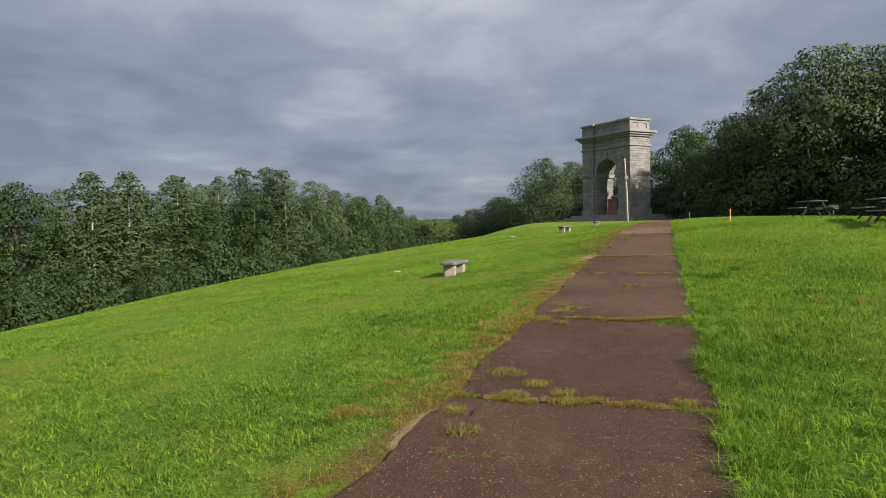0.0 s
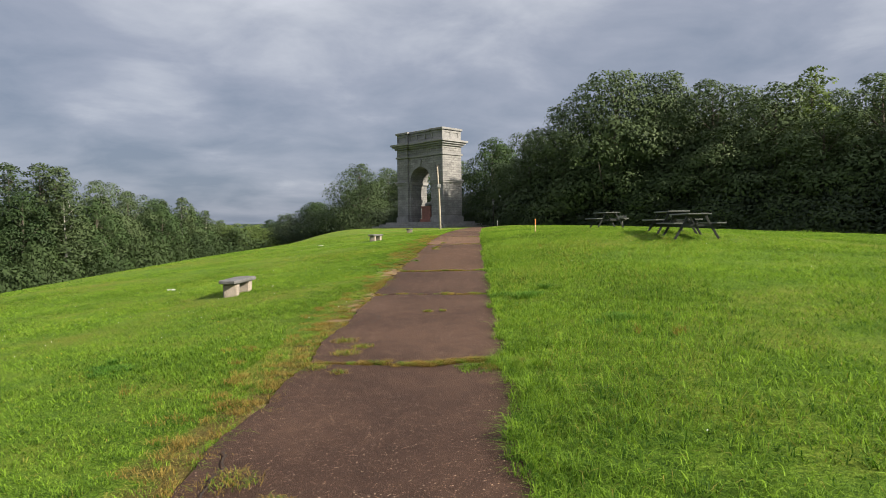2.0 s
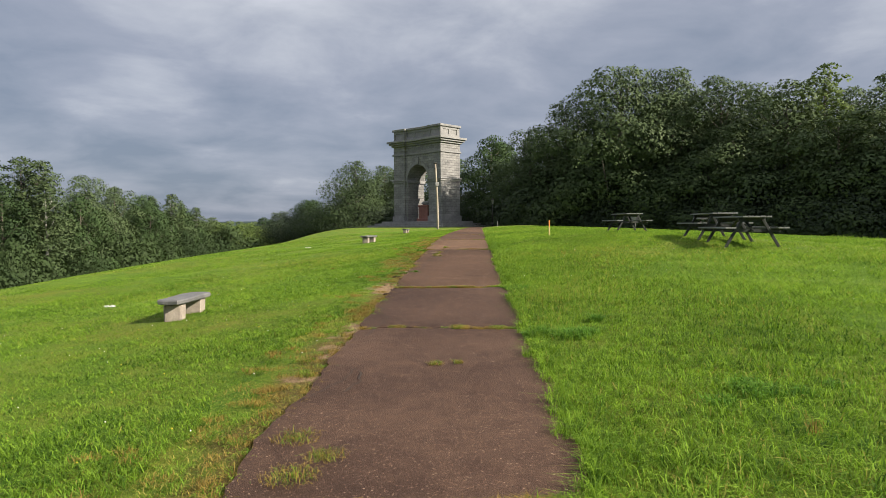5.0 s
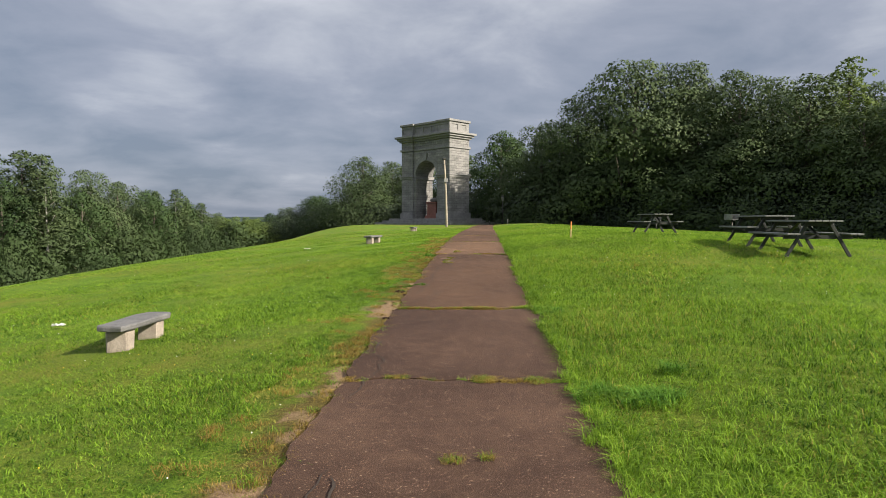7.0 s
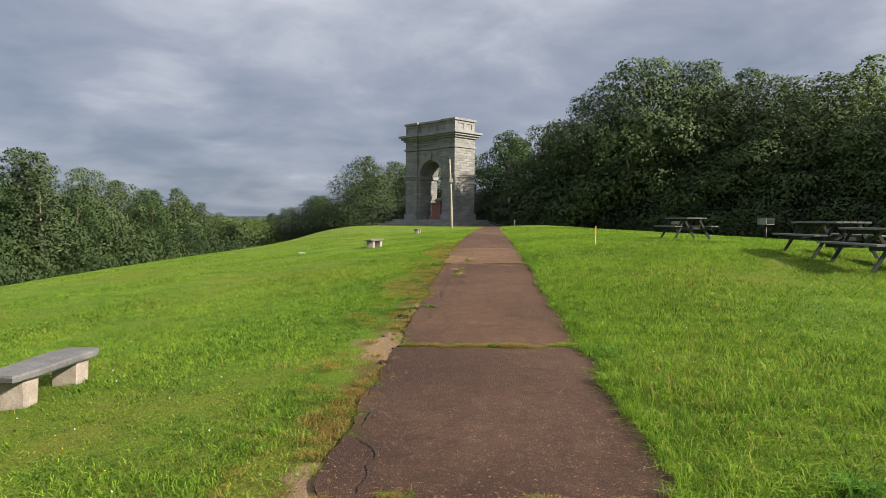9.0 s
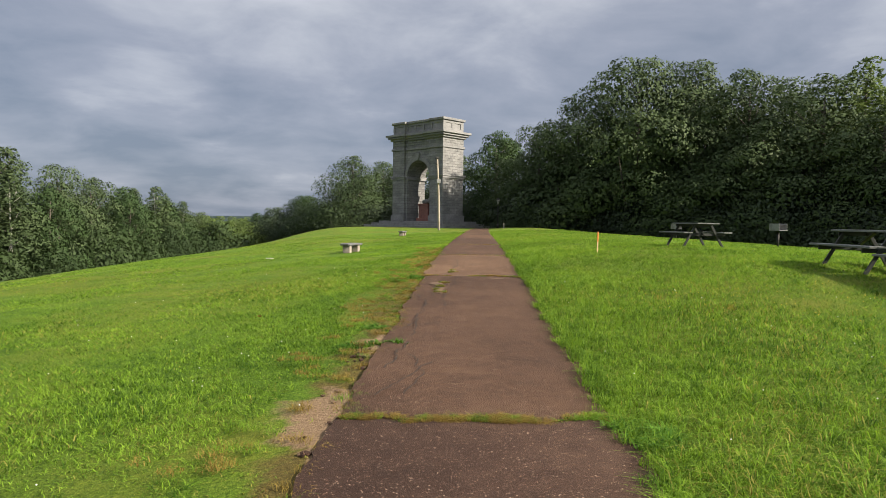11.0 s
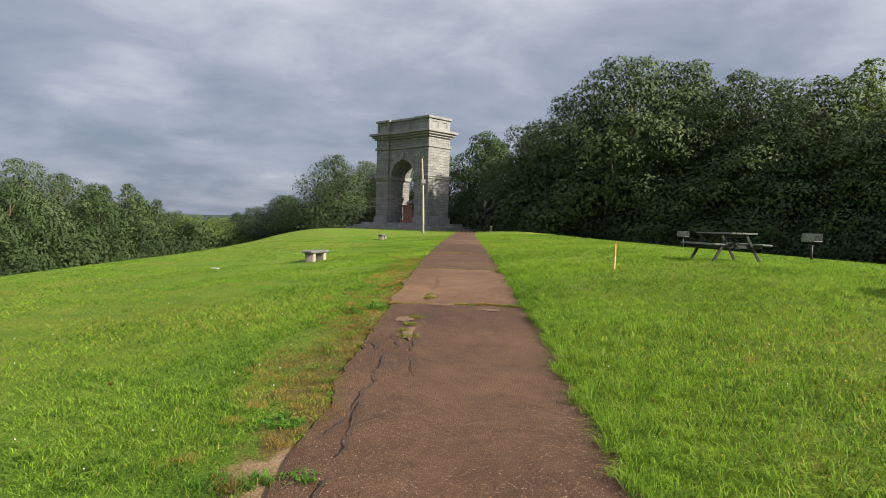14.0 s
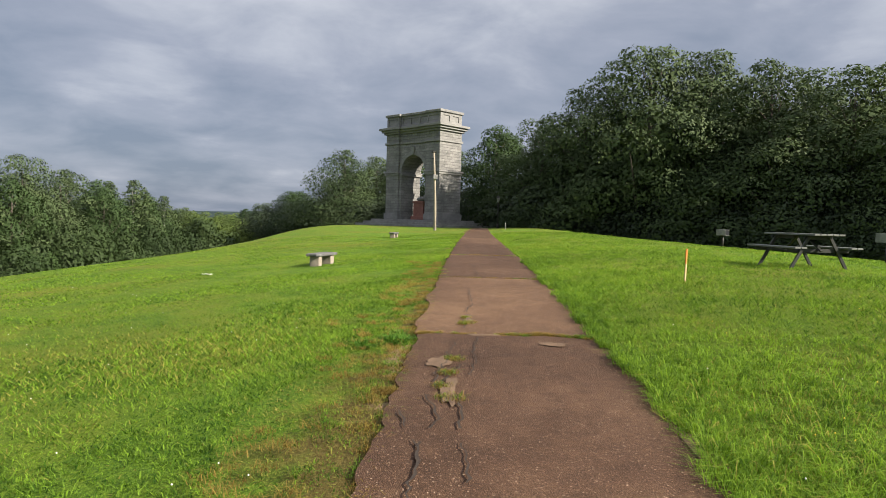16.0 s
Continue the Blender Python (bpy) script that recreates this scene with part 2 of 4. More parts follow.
STEEL = rough_stuff("weathered_steel", (0.12, 0.12, 0.12), (0.30, 0.30, 0.29), 5.0, 50.0, 0.5, 0.2, 0.003, metal=0.5)
ORANGE = rough_stuff("orange_paint", (0.45, 0.13, 0.02), (0.68, 0.25, 0.05), 8.0, 60.0, 0.6, 0.2, 0.002)
STEPSTONE = rough_stuff("step_stone", (0.11, 0.11, 0.105), (0.30, 0.295, 0.285), 1.0, 18.0, 0.8, 0.4, 0.03)
STAKE_WOOD = rough_stuff("pale_wood", (0.34, 0.24, 0.11), (0.58, 0.44, 0.24), 8.0, 60.0, 0.8, 0.3, 0.003)
WHITE = rough_stuff("white_paper", (0.62, 0.62, 0.62), (0.85, 0.85, 0.84), 8.0, 60.0, 0.7, 0.2, 0.002)
BARK = rough_stuff("oak_bark", (0.035, 0.028, 0.022), (0.13, 0.11, 0.09), 1.5, 12.0, 0.9, 0.8, 0.04)
BIRCH = rough_stuff("birch_bark", (0.16, 0.15, 0.14), (0.62, 0.60, 0.56), 1.2, 8.0, 0.8, 0.4, 0.02)
OAK_LEAF = leaf_material("oak_leaf", (0.030, 0.048, 0.023), (0.082, 0.116, 0.050), 0.16, 0.25, single=0.25)
MAPLE_LEAF = leaf_material("maple_leaf", (0.012, 0.026, 0.011), (0.050, 0.084, 0.030), 0.20, 0.4, single=0.25)
BIRCH_LEAF = leaf_material("birch_leaf", (0.02, 0.039, 0.018), (0.076, 0.108, 0.046), 0.24, 0.35, single=0.3)
SHRUB_LEAF = leaf_material("shrub_leaf", (0.011, 0.024, 0.010), (0.043, 0.068, 0.025), 0.20, 0.45, single=0.25)
UNDER_LEAF = leaf_material("undergrowth_leaf", (0.018, 0.027, 0.019), (0.056, 0.078, 0.046), 0.12, 0.4, single=0.25)
LIGHT_LEAF = leaf_material("light_leaf", (0.04, 0.066, 0.02), (0.125, 0.175, 0.05), 0.28, 0.3, single=0.3)
GRASS = leaf_material("grass_blade", (0.034, 0.094, 0.009), (0.268, 0.430, 0.044), 0.46, 0.0, 0.5, 0.9, 0.65)
STRAW = leaf_material("straw_blade", (0.17, 0.19, 0.035), (0.42, 0.38, 0.10), 0.42, 0.0, 0.6, 0.5)
DRYGRASS = leaf_material("dry_grass_blade", (0.13, 0.082, 0.020), (0.43, 0.32, 0.085), 0.42, 0.0, 0.6, 0.5)
WEED = leaf_material("weed_leaf", (0.04, 0.125, 0.016), (0.17, 0.33, 0.045), 0.42, 0.0, 0.6, 0.5)


def distance_material():
    m, t, b = material("far_wooded_ridge", 1.0)
    f = noise_tex(t, place(t), 0.03, 6.0, 0.7)
    link(t, ramp(t, f, [(0.35, (0.03, 0.045, 0.05)), (0.65, (0.06, 0.08, 0.075))]), b.inputs["Base Color"])
    b.inputs["Specular IOR Level"].default_value = 0.0
    return m


RIDGE = distance_material()


# ---- the lie of the land ----
def path_x(y):
    """The middle of the path at y."""
    return -0.3 + 0.315 * y + 0.0002 * np.clip(y, -20, 140) ** 2


YK = (-10, 20, 55, 110)


def land(x, y):
    """The height of the ground: a path up a gentle rise, a bank falling away to both sides, an almost level top round the arch."""
    x, y = np.asarray(x, float), np.asarray(y, float)
    yc = np.clip(y, -40, 400)
    z = np.where(yc < 25, -0.19 + 0.0405 * yc, 0.8225 + 0.3 * (1 - np.exp(-np.maximum(yc - 25, 0) * 0.135)))
    d = (x - path_x(y)) * 0.953
    l, r = np.maximum(-d - 1, 0), np.maximum(d - 1, 0)
    over = np.maximum(l - np.interp(y, YK, (7.9, 14.07, 7.3, 19.64)), 0)
    z = z - np.interp(y, YK, (0.1073, 0.1121, 0.0505, 0.001)) * l - np.interp(y, YK, (0.0033, 0.0133, 0.0074, 0.03)) * over**2 / (1 + 0.04 * over)
    over = np.maximum(r - np.interp(y, YK, (9.0, 7.54, 6.0, 6.0)), 0)
    z = z + 0.3054 * (1 - np.exp(-r / 2.2)) - np.interp(y, YK, (0.0039, 0.001, 0.0164, 0.0247)) * over**2 / (1 + 0.04 * over)
    # a low swell under the picnic tables
    z = z + 0.26 * np.exp(-((x - 14.4) ** 2) / 18.0 - (y - 21.0) ** 2 / 72.0)
    low = np.where(d < 0, -9.0, -3.5) - 0.012 * np.maximum(np.abs(d) - 60, 0)
    low = np.maximum(low, -24)
    return np.where(z - low > 1.5, z, low + 1.5 * np.exp(np.minimum((z - low - 1.5) / 1.5, 0)))


def at(x, y, lift=0.0):
    return Vector((x, y, float(land(x, y)) + lift))


# ---- mesh helpers ----
def mesh_of(name, verts, faces, mats, smooth=False):
    me = bpy.data.meshes.new(name)
    me.from_pydata([tuple(v) for v in verts], [], [tuple(f) for f in faces])
    for m in mats if isinstance(mats, (list, tuple)) else [mats]:
        me.materials.append(m)
    if smooth:
        me.polygons.foreach_set("use_smooth", [True] * len(me.polygons))
    me.update()
    return me


def tri_mesh(name, verts, tris, mat, normals=None):
    """A large mesh of triangles, from arrays; soft normals let leaves and blades shade as one mass."""
    me = bpy.data.meshes.new(name)
    me.vertices.add(len(verts))
    me.vertices.foreach_set("co", np.ascontiguousarray(verts, np.float32).ravel())
    me.loops.add(tris.size)
    me.loops.foreach_set("vertex_index", np.ascontiguousarray(tris, np.int32).ravel())
    me.polygons.add(len(tris))
    me.polygons.foreach_set("loop_start", np.arange(0, tris.size, 3, dtype=np.int32))
    me.materials.append(mat)
    me.update(calc_edges=True)
    if normals is not None:
        soft = me.attributes.new("custom_normal", "FLOAT_VECTOR", "POINT")
        soft.data.foreach_set("vector", np.ascontiguousarray(normals, np.float32).ravel())
        me.update()
    return me


def part(name, bm, mat, parent, label="", smooth=False):
    """Links a bmesh as one mesh object under a thing or a part."""
    me = bpy.data.meshes.new(name)
    bm.normal_update()
    bm.to_mesh(me)
    bm.free()
    me.materials.append(mat)
    if smooth:
        me.polygons.foreach_set("use_smooth", [True] * len(me.polygons))
    ob = new(name, me)
    ob.parent = parent
    if label:
        tagged(ob, label)
    return ob


def thing(name, label, category, m=None, group="", kind=""):
    ob = new(name)
    ob.empty_display_size = 0.3
    tagged(ob, label, category, group, kind)
    if m is not None:
        ob.matrix_world = m
    return ob


def box(size, centre=(0, 0, 0), bevel=0.0, bm=None, turn=None, rough=0.0, seg=1):
    """A box with bevelled, slightly uneven edges."""
    made = bmesh.new()
    bmesh.ops.create_cube(made, size=1.0)
    bmesh.ops.scale(made, vec=size, verts=made.verts)
    if bevel:
        bmesh.ops.bevel(made, geom=made.edges[:], offset=bevel, segments=seg, affect="EDGES", clamp_overlap=True)
    if rough:
        for v in made.verts:
            v.co += Vector([random.uniform(-rough, rough) for _ in range(3)])
    if turn is not None:
        bmesh.ops.transform(made, matrix=turn, verts=made.verts)
    bmesh.ops.translate(made, vec=centre, verts=made.verts)
    if bm is None:
        return made
    me = bpy.data.meshes.new("t")
    made.to_mesh(me)
    made.free()
    bm.from_mesh(me)
    bpy.data.meshes.remove(me)
    return bm


def tube(bm, points, radii, sides=8):
    """A tapered, bent, closed tube through points."""
    rings = []
    for i, p in enumerate(points):
        a = Vector(points[min(i + 1, len(points) - 1)]) - Vector(points[max(i - 1, 0)])
        q = a.to_track_quat("Z", "Y")
        rings.append([bm.verts.new(Vector(p) + q @ Vector((radii[i] * math.cos(k * 2 * math.pi / sides), radii[i] * math.sin(k * 2 * math.pi / sides), 0))) for k in range(sides)])
    for a, b in zip(rings, rings[1:]):
        for k in range(sides):
            bm.faces.new((a[k], a[(k + 1) % sides], b[(k + 1) % sides], b[k]))
    bm.faces.new(rings[0][::-1])
    bm.faces.new(rings[-1])
    return bm


def beam(a, b, w, h, bevel=0.006):
    """A board from a to b."""
    a, b = Vector(a), Vector(b)
    q = (b - a).to_track_quat("X", "Z").to_matrix().to_4x4()
    return box(((b - a).length, w, h), (a + b) / 2, bevel, turn=q)


# ---- ground, path ----
def steps(stops):
    """Positions with spacings that grow: (from, to, step) runs joined."""
    out = []
    for a, b, s in stops:
        out += list(np.arange(a, b - 1e-6, s))
    return np.array(out + [stops[-1][1]])


def build_ground():
    ys = steps([(-600, -100, 100), (-100, -20, 10), (-20, -4, 2), (-4, 34, 0.4), (34, 70, 1.5), (70, 140, 3), (140, 260, 10), (260, 600, 40), (600, 3000, 300)])
    ds = steps([(-3000, -600, 300), (-600, -120, 40), (-120, -40, 5), (-40, -14, 1.5), (-14, -3, 0.5), (-3, 3, 0.25), (3, 14, 0.5), (14, 40, 1.5), (40, 120, 5), (120, 600, 40), (600, 3000, 300)])
    Y, D = np.meshgrid(ys, ds, indexing="ij")
    X = path_x(Y) + D / 0.953
    Z = land(X, Y)
    near = (np.abs(D) > 1.3) & (np.abs(D) < 40) & (Y > -20) & (Y < 100)
    rough = np.array([noise.noise((x * 0.5, y * 0.5, 0.3)) * 0.03 + noise.noise((x * 1.7, y * 1.7, 4.0)) * 0.012 if n else 0.0 for x, y, n in zip(X.ravel(), Y.ravel(), near.ravel())]).reshape(X.shape)
    Z = Z + rough
    Z = np.where(np.abs(D) < 1.0, Z - 0.03, Z)
    ny, nd = Y.shape
    i = np.arange(ny * nd).reshape(ny, nd)
    quads = np.stack([i[:-1, :-1], i[:-1, 1:], i[1:, 1:], i[1:, :-1]], -1).reshape(-1, 4)
    tris = np.concatenate([quads[:, [0, 1, 2]], quads[:, [0, 2, 3]]])
    me = tri_mesh("ground", np.stack([X, Y, Z], -1).reshape(-1, 3), tris, LAWN)
    me.polygons.foreach_set("use_smooth", [True] * len(me.polygons))
    tagged(new("ground", me), "mown sunlit green lawn on a sloping hillside", "lawn", kind="structure")


build_ground()

JOINTS = (-34.0, -21.0, -11.0, -3.2, 3.72, 7.2, 12.0, 15.68, 24.38, 29.9, 37.0, 45.0, 56.0, 70.0, 92.0, 104.0)


def edge_d(y, side):
    """The ragged edge of the asphalt, metres from the middle."""
    n = noise.noise((y * 0.9, side * 7.0, 1.0)) * 0.10 + noise.noise((y * 3.3, side * 3.0, 2.0)) * 0.045 + noise.noise((y * 9.0, side * 5.0, 4.0)) * 0.025
    return side * (0.94 + n) if side > 0 else -(1.07 + n)


def wander(joint, u):
    """How far a joint strays along the path; u runs from rim to rim."""
    return 0.10 * noise.noise((u * 2.6, joint * 3.7, 5.0)) + 0.05 * noise.noise((u * 9.0, joint, 8.0))


def on_path(y, d, lift):
    x = float(path_x(y)) + d / 0.953
    return x, y - 0.30 * d, float(land(float(path_x(y)), y)) + lift


def build_path():
    root = thing("pavement", "cracked reddish-brown asphalt footpath with weedy joints across lawn", "path", kind="structure")
    for k, (a, b) in enumerate(zip(JOINTS, JOINTS[1:])):
        rows = max(3, int((b - a) / 0.09)) if a < 40 else max(3, int((b - a) / 1.0))
        cols = 16
        verts, faces = [], []
        for i in range(rows + 1):
            y = a + (b - a) * i / rows
            for j in range(cols + 1):
                u = j / cols
                yy = y + wander(a, u) * max(0.0, 1 - (y - a) / 0.7) + wander(b, u) * max(0.0, 1 - (b - y) / 0.7)
                if i == 0:
                    yy += 0.016
                if i == rows:
                    yy -= 0.016
                d = edge_d(yy, -1) * (1 - u) + edge_d(yy, 1) * u
                # a slow heave in each slab, worn lower along its rims
                lift = 0.024 + 0.012 * noise.noise((yy * 0.6, d * 0.9, k * 3.1)) - 0.008 * (i in (0, rows)) - 0.006 * (j in (0, cols))
                verts.append(on_path(yy, d, lift))
        n = len(verts)
        verts += [(x, y, z - 0.06) for x, y, z in verts]
        w = cols + 1
        for i in range(rows):
            for j in range(cols):
                q = (i * w + j, i * w + j + 1, (i + 1) * w + j + 1, (i + 1) * w + j)
                faces.append(q)
        rim = [j for j in range(w)] + [i * w + cols for i in range(1, rows + 1)] + [rows * w + j for j in range(cols - 1, -1, -1)] + [i * w for i in range(rows - 1, 0, -1)]
        top = len(verts)
        verts += [verts[r] for r in rim] + [verts[r + n] for r in rim]
        m = len(rim)
        for p in range(m):
            q = (p + 1) % m
            faces.append((top + q, top + p, top + m + p, top + m + q))
        me = mesh_of("slab", verts, faces, ASPHALT_DARK if b < 16 else ASPHALT)
        for p in me.polygons[: rows * cols]:
            p.use_smooth = True
        ob = new("slab", me)
        ob.parent = root
    return root


PATHWAY = build_path()


def crack(points, width=0.02, lift=0.041, broken=-0.25):
    """An open crack, drawn as a ragged dark ribbon on the asphalt."""
    verts, faces = [], []
    fine = []
    for (y0, d0), (y1, d1) in zip(points, points[1:]):
        n = max(2, int(math.hypot(y1 - y0, d1 - d0) / 0.06))
        fine += [(y0 + (y1 - y0) * i / n, d0 + (d1 - d0) * i / n) for i in range(n)]
    fine.append(points[-1])
    for i, (y, d) in enumerate(fine):
        d += 0.05 * noise.noise((y * 3.1, d0, 3.0)) + 0.035 * noise.noise((y * 11, d0, 5.0)) + 0.015 * noise.noise((y * 31, d0, 6.0))
        w = width * (0.35 + 0.9 * abs(noise.noise((y * 7, d0 * 5, 9.0)))) * (0.3 if i in (0, len(fine) - 1) else 1)
        verts += [on_path(y, d - w, lift), on_path(y, d + w, lift)]
    for i in range(len(fine) - 1):
        if noise.noise((fine[i][0] * 2.1, width * 90, 2.0)) < broken:
            continue
        faces.append((2 * i, 2 * i + 1, 2 * i + 3, 2 * i + 2))
    ob = new("crack", mesh_of("crack", verts, faces, CRACK))
    ob.parent = PATHWAY


SOIL_BROWN = rough_stuff("crack_soil", (0.07, 0.042, 0.026), (0.19, 0.122, 0.074), 6.0, 70.0, 1.0, 0.8, 0.02, False)
MAIN_CRACK = [(17.0, -0.9), (17.6, -0.84), (18.6, -0.76), (19.5, -0.81), (20.06, -0.78), (20.9, -0.8), (21.5, -0.7), (22.0, -0.81), (23.1, -0.7), (23.9, -0.62)]
CRACK = rough_stuff("crack_line", (0.014, 0.010, 0.008), (0.05, 0.035, 0.026), 20.0, 90.0, 1.0, 0.5, 0.01, False)
for pts in (
    MAIN_CRACK, [(21.0, -0.79), (21.4, -0.92), (21.7, -0.98)], [(19.0, -0.84), (19.25, -0.62), (19.2, -0.5)], [(22.0, -0.8), (22.6, -0.66), (23.1, -0.5)],
    [(20.5, -0.5), (21.2, -0.52), (21.9, -0.58)], [(22.6, -0.45), (23.3, -0.42), (24.2, -0.4)],
    [(16.2, -0.62), (16.9, -0.55), (17.6, -0.72)], [(16.0, -0.9), (16.6, -0.72), (17.3, -0.5)], [(18.8, -0.95), (19.3, -0.8), (19.6, -0.78)],
    [(9.2, -0.72), (9.5, -0.66), (9.9, -0.7)], [(11.4, -0.9), (12.6, -0.78), (12.9, -0.95)], [(13.1, -0.98), (13.6, -0.9), (13.8, -1.0)],
    [(2.6, -0.95), (3.2, -0.75), (3.7, -0.7)], [(3.72, -0.9), (4.3, -0.85), (4.9, -0.98)], [(2.5, 0.0), (2.52, 0.5), (2.6, 0.9)],
    [(24.5, -0.55), (25.4, -0.5), (26.6, -0.45), (28, -0.5)], [(29.9, -0.3), (31.5, -0.35), (33, -0.4)],
    [(9.0, -1.0), (9.6, -0.8), (10.0, -0.75)], [(18.2, 0.93), (18.9, 0.9), (19.5, 0.96)],
):
    crack(pts, 0.013)


def earth_patch(y, d, along, across, seed):
    """Washed-out sandy soil where the asphalt has broken away."""
    verts, n = [on_path(y, d, 0.046)], 22
    for i in range(n):
        a = 2 * math.pi * i / n
        k = 0.75 + 0.6 * noise.noise((math.cos(a) * 1.6, math.sin(a) * 1.6, seed * 2.3))
        verts.append(on_path(y + along * k * math.cos(a), d + across * k * math.sin(a), 0.036))
    ob = new("earth_patch", mesh_of("earth_patch", verts, [(0, i + 1, (i + 1) % n + 1) for i in range(n)], SOIL_BROWN, True))
    ob.parent = PATHWAY


for k, spot in enumerate(((23.1, -0.74, 0.22, 0.13), (23.9, 0.36, 0.13, 0.17), (22.2, -0.63, 0.45, 0.09), (25.2, -0.5, 0.35, 0.08), (21.0, 0.95, 0.4, 0.08), (24.3, -0.3, 0.07, 0.25))):
    earth_patch(*spot, k + 1)


def crumbs():
    """Broken lumps of asphalt lying on the bare rim."""
    rng = random.Random(44)
    for i in range(26):
        y, out = rng.gauss(17.75, 0.28) if i < 18 else rng.uniform(15.0, 17.0), rng.uniform(0.02, 0.26)
        bm = bmesh.new()
        bmesh.ops.create_icosphere(bm, subdivisions=1, radius=rng.uniform(0.014, 0.04))
        for v in bm.verts:
            v.co = v.co * rng.uniform(0.7, 1.25)
            v.co.z *= 0.6
        ob = part("asphalt_lump", bm, ASPHALT_DARK if i % 3 else SOIL_BROWN, PATHWAY)
        x, yy, z = on_path(y, edge_d(y, -1) - out, 0.0)
        ob.matrix_world = pose(x, yy, float(land(x, yy)) + 0.012, 0, 0, rng.uniform(0, 360))


crumbs()


def build_ridge():
    """Low wooded hills on the horizon."""
    verts, faces = [], []
    n = 240
    for i in range(n + 1):
        a = 2 * math.pi * i / n
        h = 12 + 10 * noise.noise((math.cos(a) * 3, math.sin(a) * 3, 0)) + 3 * noise.noise((math.cos(a) * 30, math.sin(a) * 30, 1))
        for r, z in ((1500, -30), (1900, h), (2400, h * 0.6), (2700, -30)):
            verts.append((r * math.cos(a), r * math.sin(a), z))
    for i in range(n):
        for j in range(3):
            q = 4 * i + j
            faces.append((q, q + 4, q + 5, q + 1))
    tagged(new("backdrop", mesh_of("backdrop", verts, faces, RIDGE, True)), "low dark wooded ridge on the far horizon", "hills", kind="structure")


build_ridge()


# ---- the arch ----
def prism(profile, depth, axis="y"):
    """A closed outline (x, z) drawn out along y by depth."""
    bm = bmesh.new()
    a = [bm.verts.new((x, 0, z)) for x, z in profile]
    b = [bm.verts.new((x, depth, z)) for x, z in profile]
    bm.faces.new(a)
    bm.faces.new(b[::-1])
    for i in range(len(a)):
        j = (i + 1) % len(a)
        bm.faces.new((a[j], a[i], b[i], b[j]))
    bmesh.ops.recalc_face_normals(bm, faces=bm.faces)
    return bm


